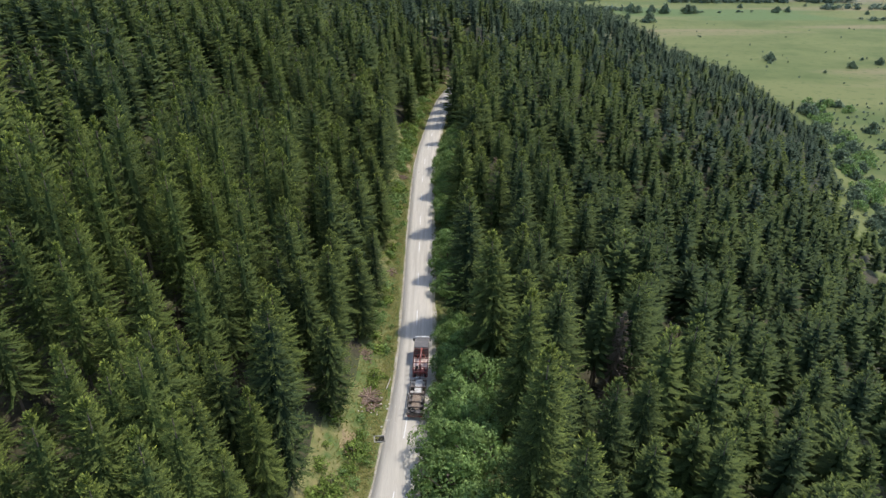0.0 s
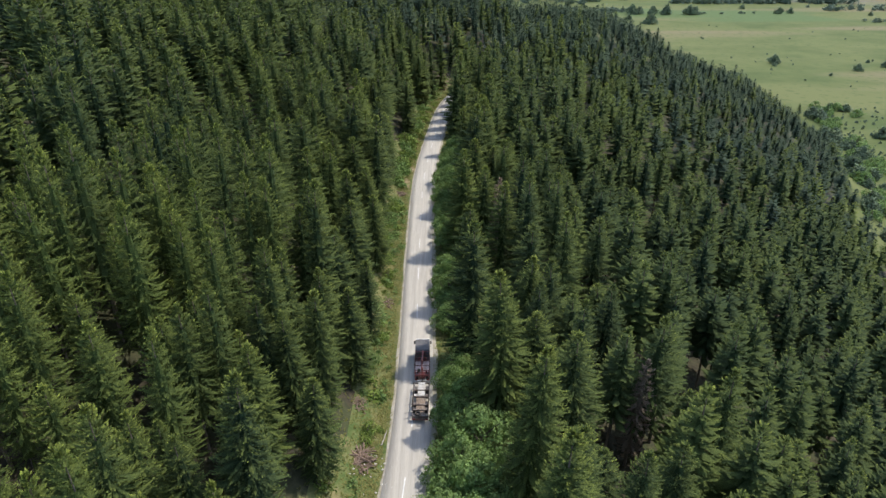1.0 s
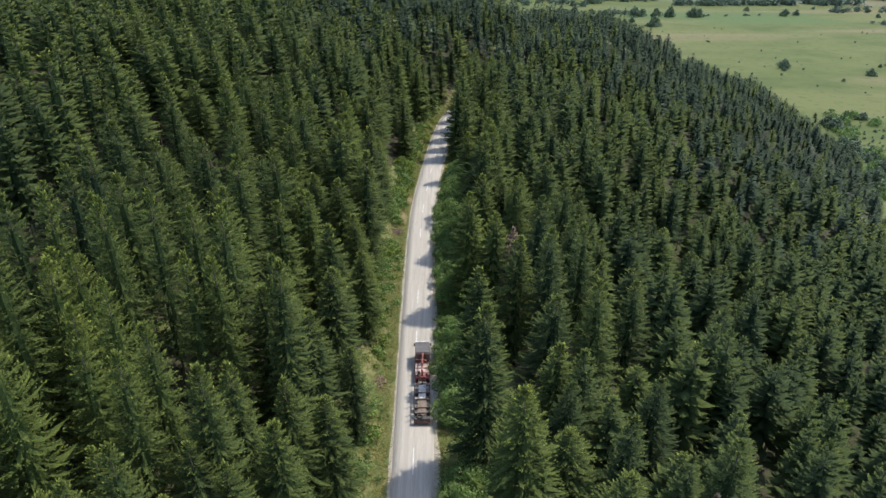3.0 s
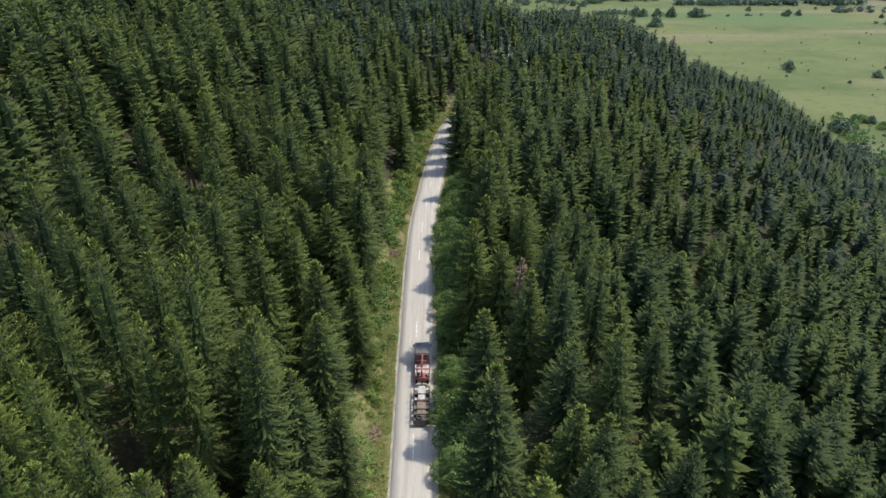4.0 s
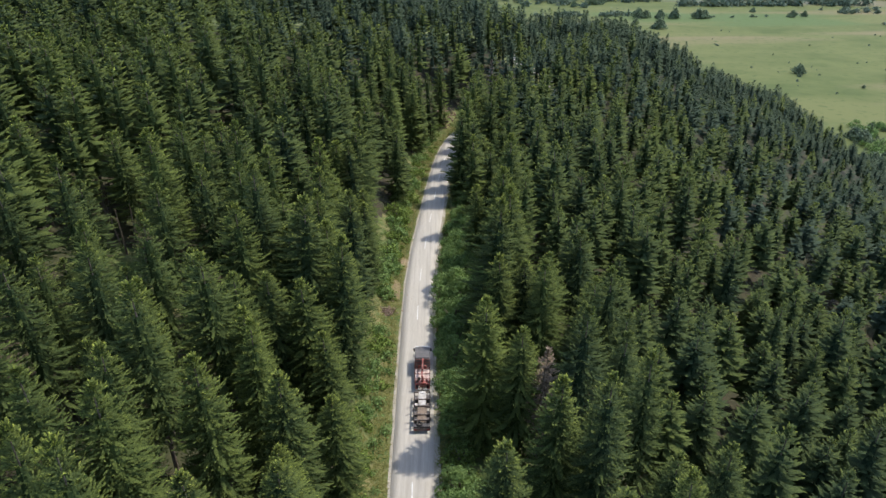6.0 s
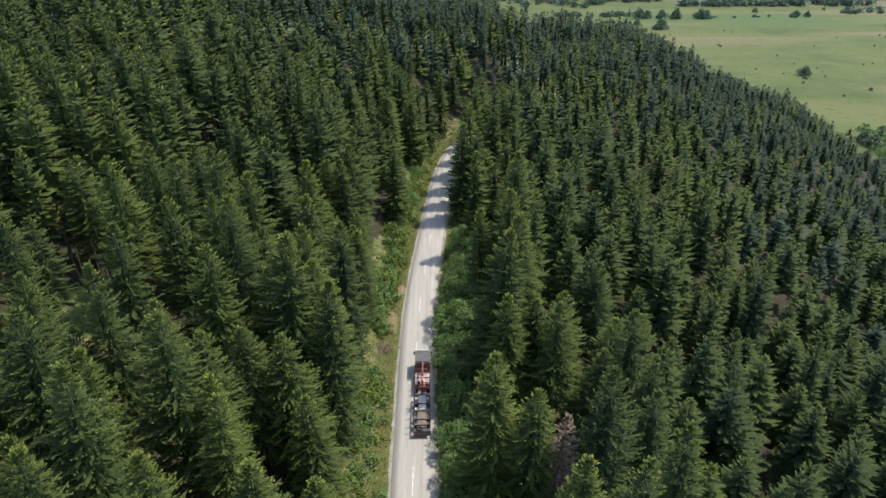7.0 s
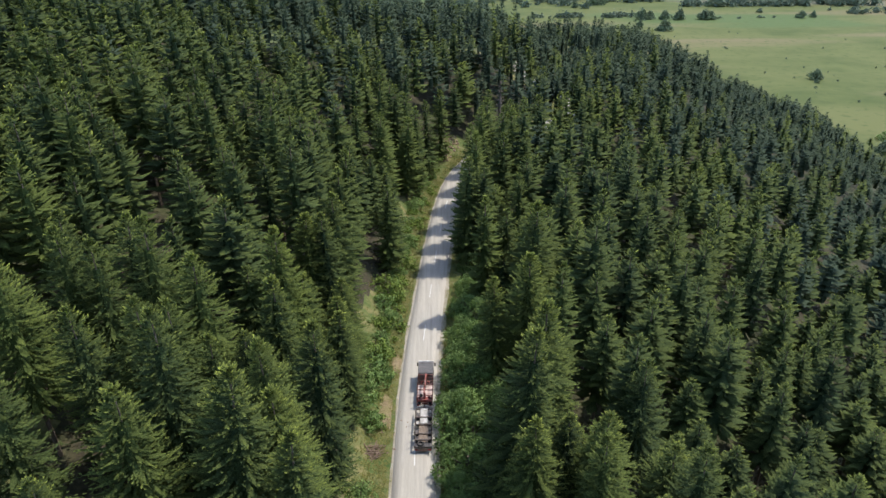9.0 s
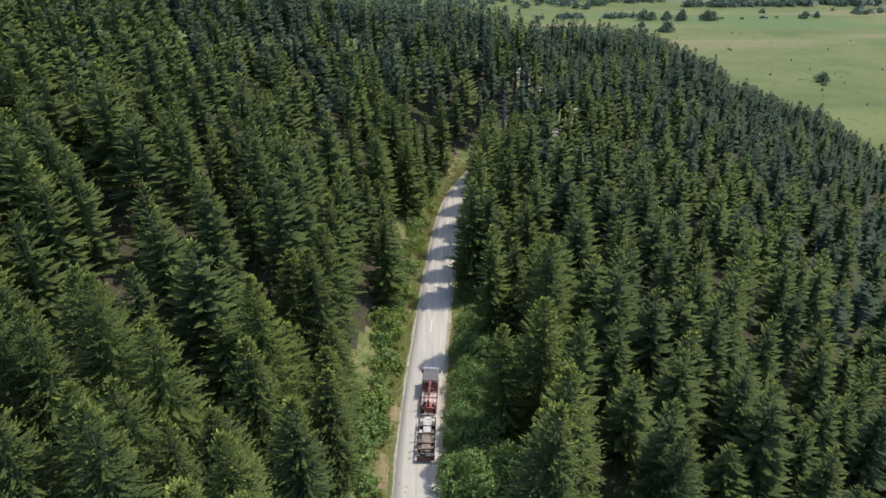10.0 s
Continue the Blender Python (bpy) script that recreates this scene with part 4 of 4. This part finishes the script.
def build_truck():
    t = tagged(new("timber_truck"), "grey-cabbed timber truck with a folded red loading crane", "truck")
    # origin on the road under the tail; y forwards
    for sx in (-0.42, 0.42):
        part("frame_rail", box(sx - 0.05, sx + 0.05, 0.15, 7.55, 0.80, 1.06, 0.01), M_DARKRED, t)
    for y in (0.25, 2.0, 3.6, 5.2):
        part("cross_member", box(-0.37, 0.37, y - 0.06, y + 0.06, 0.84, 1.02, 0.01), M_DARKRED, t)
    cab = part("cab", box(-1.22, 1.22, 4.95, 8.0, 0.75, 3.02, 0.10), M_CAB, t, "dusty dark grey cab")
    part("roof", box(-1.14, 1.14, 5.02, 7.80, 3.00, 3.10, 0.05), M_CAB, cab)
    part("sun_visor", box(-1.24, 1.24, 7.98, 8.14, 2.92, 3.12, 0.03), M_WHITE, cab, "white sun visor over the windscreen")
    part("windscreen", box(-1.08, 1.08, 7.99, 8.03, 1.95, 2.80, 0.015), M_GLASS, cab)
    for sx in (-1, 1):
        part("side_window", box(sx * 1.222 - 0.012, sx * 1.222 + 0.012, 6.75, 7.75, 1.95, 2.70, 0.008), M_GLASS, cab)
        arm = part("mirror_arm", rod((sx * 1.2, 7.85, 2.75), (sx * 1.42, 8.0, 2.72), 0.025), M_STEEL, cab)
        part("mirror", box(sx * 1.42 - 0.12, sx * 1.42 + 0.12, 7.94, 8.06, 2.15, 2.80, 0.03), M_STEEL, arm)
        part("door_handle", box(sx * 1.235 - 0.012, sx * 1.235 + 0.012, 6.62, 6.78, 1.72, 1.77, 0.005), M_STEEL, cab)
        part("headlamp", box(sx * 0.95 - 0.16, sx * 0.95 + 0.16, 8.0, 8.06, 0.86, 1.06, 0.02), M_WHITE, cab)
        part("air_horn", rod((sx * 0.55, 7.2, 3.20), (sx * 0.55, 7.62, 3.22), 0.035, 0.07), M_STEEL, cab)
    part("front_bumper", box(-1.24, 1.24, 7.95, 8.20, 0.42, 0.82, 0.05), M_CAB, t)
    part("exhaust_stack", rod((-1.0, 4.86, 1.0), (-1.0, 4.86, 3.2), 0.07), M_STEEL, t)
    board = part("headboard", box(-1.22, 1.22, 4.66, 4.78, 2.86, 2.98, 0.02), M_DARKRED, t, "dark red steel guard frame behind the cab")
    for z in (1.2, 1.75, 2.3):
        part("headboard_rail", box(-1.20, 1.20, 4.69, 4.75, z - 0.05, z + 0.05, 0.01), M_DARKRED, board)
    for sx in (-1.15, -0.4, 0.4, 1.15):
        part("headboard_post", box(sx - 0.05, sx + 0.05, 4.62, 4.68, 1.06, 3.0, 0.01), M_DARKRED, board)
    # deck of pale plates with gaps
    for k, (y0, y1) in enumerate(((1.45, 2.20), (2.25, 3.00), (3.05, 3.80), (3.85, 4.58))):
        for sx in (-1, 1):
            part("deck_plate", box(min(sx * 0.03, sx * 1.16), max(sx * 0.03, sx * 1.16), y0, y1, 1.20, 1.25, 0.012), M_DECK, t)
    for y in (1.75, 3.05, 4.35):
        stake_pair(t, y, 1.24, 2.75, 1.21, M_DARKRED)
    for sx in (-1, 1):
        part("side_rail", box(sx * 1.22 - 0.045, sx * 1.22 + 0.045, 0.9, 4.6, 1.08, 1.26, 0.01), M_DARKRED, t)
        part("fuel_tank", rod((sx * 0.92, 3.6, 0.72), (sx * 0.92, 4.7, 0.72), 0.30, None, 14), M_STEEL, t)
        part("front_mudguard", box(sx * 1.04 - 0.19, sx * 1.04 + 0.19, 6.15, 7.45, 1.06, 1.14, 0.03), M_STEEL, t)
        wheel(t, sx * 1.04, 6.8)
        for y in (1.15, 2.5):
            wheel(t, sx * 0.94, y, 0.5, 0.58)
            part("mudguard", box(sx * 0.94 - 0.30, sx * 0.94 + 0.30, y - 0.48, y + 0.48, 1.03, 1.075, 0.02), M_STEEL, t)
    for y in (1.15, 2.5, 6.8):
        part("axle", rod((-0.85, y, 0.5), (0.85, y, 0.5), 0.07), M_STEEL, t)
    # crane over the tail
    foot = part("crane_base", box(-0.62, 0.62, 0.35, 1.15, 1.06, 1.55, 0.05), M_RED, t, "red crane base over the tail")
    part("outrigger_beam", box(-1.22, 1.22, 0.42, 0.66, 1.12, 1.36, 0.02), M_RED, foot)
    for sx in (-1, 1):
        part("outrigger_leg", box(sx * 1.14 - 0.09, sx * 1.14 + 0.09, 0.44, 0.64, 0.55, 2.05, 0.02), M_RED, foot)
        part("valve_block", box(sx * 0.72 - 0.14, sx * 0.72 + 0.14, 0.80, 1.20, 1.35, 1.85, 0.03), M_DARKRED, foot)
    part("slewing_column", rod((0, 0.75, 1.5), (0, 0.75, 2.62), 0.22, 0.17, 14), M_RED, t)
    part("operator_seat", box(-0.72, -0.28, 0.35, 0.75, 2.05, 2.20, 0.05), M_STEEL, t)
    part("seat_back", box(-0.72, -0.28, 0.30, 0.38, 2.20, 2.75, 0.03), M_STEEL, t)
    boom = part("main_boom", box(-0.19, 0.05, 0.60, 3.3, 2.55, 2.80, 0.03), M_RED, t, "red folded crane boom lying along the truck")
    part("jib", box(-0.02, 0.16, 1.9, 4.75, 2.98, 3.15, 0.02), M_RED, boom)
    part("lift_cylinder", rod((0.0, 0.95, 1.9), (0.0, 2.5, 2.66), 0.075, None, 10), M_STEEL, boom)
    part("jib_cylinder", rod((0.14, 1.6, 2.85), (0.12, 3.0, 3.15), 0.05, None, 10), M_STEEL, boom)
    part("hose", rod((-0.16, 0.8, 2.75), (-0.13, 3.4, 3.05), 0.03, None, 6), M_TYRE, boom)
    part("boom_head", box(-0.10, 0.26, 4.42, 4.86, 2.70, 3.02, 0.05), M_RED, boom)
    claw = part("grapple", box(-0.22, 0.22, 3.85, 4.25, 2.10, 2.45, 0.05), M_DARKRED, t, "dark red log grapple folded behind the cab")
    for sx in (-1, 1):
        bm = rod((sx * 0.14, 4.05, 2.25), (sx * 0.66, 4.05, 2.05), 0.10, 0.09)
        rod((sx * 0.66, 4.05, 2.05), (sx * 0.52, 4.05, 1.40), 0.09, 0.04, 8, bm)
        part("grapple_jaw", bm, M_RED, claw)
        part("hose", rod((sx * 0.20, 3.9, 2.45), (sx * 0.10, 4.6, 2.85), 0.035, None, 6), M_TYRE, claw)
    part("rotator", rod((0.07, 4.1, 2.4), (0.07, 4.55, 2.75), 0.10, None, 10), M_STEEL, claw)
    part("rear_bumper", box(-1.15, 1.15, 0.0, 0.12, 0.48, 0.62, 0.02), M_WHITE, t, "white under-run bar")
    for sx in (-1, 1):
        part("tail_lamp", box(sx * 0.95 - 0.18, sx * 0.95 + 0.18, -0.04, 0.02, 0.66, 0.80, 0.01), M_LAMP_RED, t)
    return t


def build_trailer():
    t = tagged(new("timber_trailer"), "empty brown timber trailer with four pairs of stakes", "trailer")
    part("spine_front", box(-0.55, 0.55, 4.72, 7.95, 1.0, 1.32, 0.05), M_BEAM, t, "pale plated spine")
    n = 7
    for k in range(n):
        x0 = -0.70 + k * 1.4 / n
        part("plank", box(x0 + 0.01, x0 + 1.4 / n - 0.01, 0.95, 4.62, 1.17, 1.24, 0.01), M_PLANK, t)
    for sx in (-0.44, 0.44):
        part("frame_rail", box(sx - 0.05, sx + 0.05, 0.1, 8.1, 0.80, 1.07, 0.01), M_RUST, t)
    for sx in (-1, 1):
        part("side_rail", box(sx * 1.19 - 0.07, sx * 1.19 + 0.07, 0.1, 8.0, 1.06, 1.26, 0.015), M_STEEL, t)
    for y in (1.35, 2.55, 4.40, 5.95):
        stake_pair(t, y, 1.34, 2.85, 1.21, M_RUST)
    part("front_frame", box(-1.2, 1.2, 7.92, 8.06, 0.98, 1.16, 0.015), M_RUST, t)
    part("rear_frame", box(-1.26, 1.26, 0.10, 0.75, 0.95, 1.24, 0.03), M_STEEL, t)
    part("rear_bumper", box(-1.2, 1.2, 0.0, 0.10, 0.50, 0.64, 0.02), M_DARKRED, t)
    part("tail_beam", box(-1.24, 1.24, 0.02, 0.16, 0.66, 0.95, 0.02), M_RUST, t)
    part("drawbar", rod((0, 7.9, 0.85), (0, 9.75, 0.80), 0.09, 0.07, 8), M_STEEL, t)
    for sx in (-1, 1):
        part("drawbar_strut", rod((sx * 0.42, 7.9, 0.88), (0, 9.2, 0.82), 0.05), M_STEEL, t)
        part("tail_lamp", box(sx * 0.95 - 0.2, sx * 0.95 + 0.2, -0.05, 0.0, 0.66, 0.80, 0.01), M_LAMP_RED, t)
        for y in (1.95, 3.30, 6.85):
            wheel(t, sx * 0.94, y, 0.48, 0.56)
            part("mudguard", box(sx * 0.94 - 0.29, sx * 0.94 + 0.29, y - 0.40, y + 0.40, 1.0, 1.04, 0.02), M_STEEL, t)
        part("tool_box", box(sx * 0.92 - 0.2, sx * 0.92 + 0.2, 4.75, 5.55, 0.62, 0.98, 0.03), M_BEAM if sx < 0 else M_RUST, t)
    for y in (1.95, 3.30, 6.85):
        part("axle", rod((-0.85, y, 0.48), (0.85, y, 0.48), 0.07), M_STEEL, t)
    part("spare_wheel", wheel_mesh(0.46, 0.28), M_TYRE, t).matrix_basis = pose(-0.35, 0.52, 1.36, 0, 90, 0)
    part("chain_box", box(-0.35, 0.35, 7.3, 7.8, 1.20, 1.42, 0.04), M_BEAM, t)
    return t


truck, trailer = build_truck(), build_trailer()


# ---- small things of the verge ----
def rock_mesh(seed, size=1.0, mat=M_ROCK):
    r = np.random.RandomState(seed)
    bm = bmesh.new()
    bmesh.ops.create_icosphere(bm, subdivisions=1, radius=0.5 * size)
    for v in bm.verts:
        v.co *= 0.75 + 0.5 * noise.noise(v.co * 2.3 + Vector(r.uniform(-9, 9, 3)))
        v.co.z *= 0.7
    me = bpy.data.meshes.new("stone")
    bm.to_mesh(me)
    bm.free()
    me.materials.append(mat)
    return me


ROCKS = [rock_mesh(k) for k in range(4)]
PALE_ROCKS = [rock_mesh(k, 1.0, M_PALE_ROCK) for k in range(5, 8)]
STICK = soup("stick", stem_arrays(0.9, 0.035, 5), [M_BRUSH])


def heap(name, x, y, n, spread, size, label, category, meshes, piece):
    """A heap of stones or cut branches on the bank."""
    r = random.Random(int(x * 13 + y * 7))
    root = new(name)
    root.location = (x, y, float(ground_z(x, y)[0]))
    for _ in range(n):
        a, q = r.uniform(0, 6.283), spread * math.sqrt(r.random())
        dx, dy = q * math.cos(a) * 0.7, q * math.sin(a) * 1.3
        dz = float(ground_z(x + dx, y + dy)[0]) - root.location.z
        ob = new(piece, r.choice(meshes))
        ob.parent = root
        s = size * r.uniform(0.5, 1.5)
        ob.scale = (s, s, s)
        lie = r.uniform(70, 95) if piece == "stick" else r.uniform(-20, 20)
        ob.location, ob.rotation_euler = (dx, dy, dz + (0.12 + 0.75 * max(0, 1 - q / spread) * r.random() if piece == "stick" else 0.12 * s)), (radians(lie), 0, r.uniform(0, 6.283))
    return tagged(root, label, category)


heap("brush_heap", -11.7, 77.3, 90, 1.6, 1.25, "heap of reddish-brown cut branches on the grassy bank", "brush", [STICK], "stick")
heap("brush_heap", -13.2, 87.6, 40, 1.2, 1.0, "small heap of dry brown branches below the spruces", "brush", [STICK], "stick")
heap("brush_heap", -11.8, 175.6, 44, 1.3, 1.0, "heap of dry reddish branches beside the uphill verge", "brush", [STICK], "stick")
heap("brush_heap", -10.9, 118.6, 34, 1.2, 1.0, "scattered dry branches on the uphill verge", "brush", [STICK], "stick")
heap("stone_scatter", -9.9, 75.5, 46, 4.4, 0.36, "pale stones scattered over the grassy verge", "stones", PALE_ROCKS, "stone")
heap("stone_scatter", -9.6, 180.5, 26, 3.8, 0.36, "tan stones scattered along the edge of the verge", "stones", ROCKS, "stone")
heap("rock_cutting", -0.8, 300.5, 60, 4.2, 1.0, "broken reddish rock face of the road cutting", "rocks", ROCKS, "stone")
heap("rock_cutting", 2.5, 309.0, 50, 3.6, 1.0, "broken reddish rock face beside the bend", "rocks", ROCKS, "stone")


def earth_patch(x, y, w, d):
    """A low mound of bare earth."""
    n = 14
    gx, gy = np.meshgrid(np.linspace(-1, 1, n), np.linspace(-1, 1, n))
    px_, py_ = (x + gx * w).ravel(), (y + gy * d).ravel()
    rr = np.sqrt(gx ** 2 + gy ** 2).ravel() * (1 + 0.18 * np.sin(5 * np.arctan2(gy, gx).ravel() + x))
    z = ground_z(px_, py_) + 0.22 * (1 - rr)
    i = (np.arange(n - 1)[:, None] * n + np.arange(n - 1)[None]).ravel()
    me = mesh_of("earth_mound", np.stack([px_, py_, z], 1), np.stack([i, i + 1, i + n + 1, i + n], 1), [M_EARTH])
    tagged(new("earth_mound", me), "low mound of bare reddish earth on the bank", "earth")


earth_patch(-13.4, 67.6, 1.2, 2.2)
earth_patch(-10.7, 184.0, 1.2, 4.5)
earth_patch(-9.6, 196.0, 0.9, 3.0)


def culvert(x, y):
    c = tagged(new("culvert_inlet"), "small concrete culvert inlet at the road's edge", "culvert")
    c.matrix_world = pose(x, y, float(ground_z(x, y)[0]), 0, 0, 8)
    for x0, x1, y0, y1 in ((-0.82, 0.82, 0.55, 0.66), (-0.82, 0.82, -0.66, -0.55), (-0.82, -0.7, -0.55, 0.55), (0.7, 0.82, -0.55, 0.55)):
        part("wall", box(x0, x1, y0, y1, -0.5, 0.22, 0.02), M_CONCRETE, c)
    # no hole is cut: a near-black block paints the shade down the inlet
    part("shaft", box(-0.7, 0.7, -0.55, 0.55, -0.6, 0.09, 0.0), M_SHAFT_SHADE, c, "near-black block standing in for the shade of an open shaft")


culvert(-9.3, 69.6)
pole_ob = new("fallen_pole")
pole_ob.matrix_world = pose(-9.2, 80.6, 0.08)
part("log", rod((0, 0, float(ground_z(-9.2, 80.6)[0])), (0.55, 3.2, float(ground_z(-8.7, 83.8)[0])), 0.09, 0.07, 9), M_BARE, pole_ob)
tagged(pole_ob, "pale peeled pole lying in the verge grass", "pole")


# ---- what moves ----
TAIL_T = [0, 1, 2, 2.7, 3.8, 4.5, 5.2, 5.7, 6.8, 7.5, 8, 8.5, 9, 9.5, 10]
TAIL_Y = [73.2, 84.9, 96.6, 104.75, 117.5, 125.6, 133.6, 139.3, 151.4, 159.0, 164.4, 169.7, 174.9, 180.2, 185.5]
LANE = 1.2


def tail_y(t):
    c = np.polyfit(TAIL_T, TAIL_Y, 4)
    return float(np.polyval(c, t)) + 0.5


def on_lane(y0, length):
    """The pose of a vehicle whose tail stands at y0, along the lane."""
    def at(y):
        i = int(np.argmin(np.abs(cy - y)))
        u = np.interp(y, cy, np.arange(len(cy)))
        x, a, b = np.interp(u, np.arange(len(cy)), cx), np.interp(u, np.arange(len(cy)), tx), np.interp(u, np.arange(len(cy)), ty)
        return np.array([x + b * LANE, y - a * LANE])
    a, b = at(y0 + 0.2 * length), at(y0 + 0.85 * length)
    d = b - a
    yaw = math.atan2(-d[0], d[1])
    p = a - d / np.linalg.norm(d) * 0.2 * length
    return pose(p[0], p[1], 0.035, 0, 0, math.degrees(yaw))


def motions():
    times = [k * 0.25 for k in range(41)]
    walk(trailer, [(t, on_lane(tail_y(t), 8.0)) for t in times])
    walk(truck, [(t, on_lane(tail_y(t) + 9.25, 8.0)) for t in times])
    ticks = [k / 15 for k in range(151)]
    for ob, x, y, r in WHEELS:
        walk(ob, [(t, pose(x, y, r, -math.degrees((tail_y(t) - tail_y(0)) / r) % 360, 0, 0)) for t in ticks])


motions()
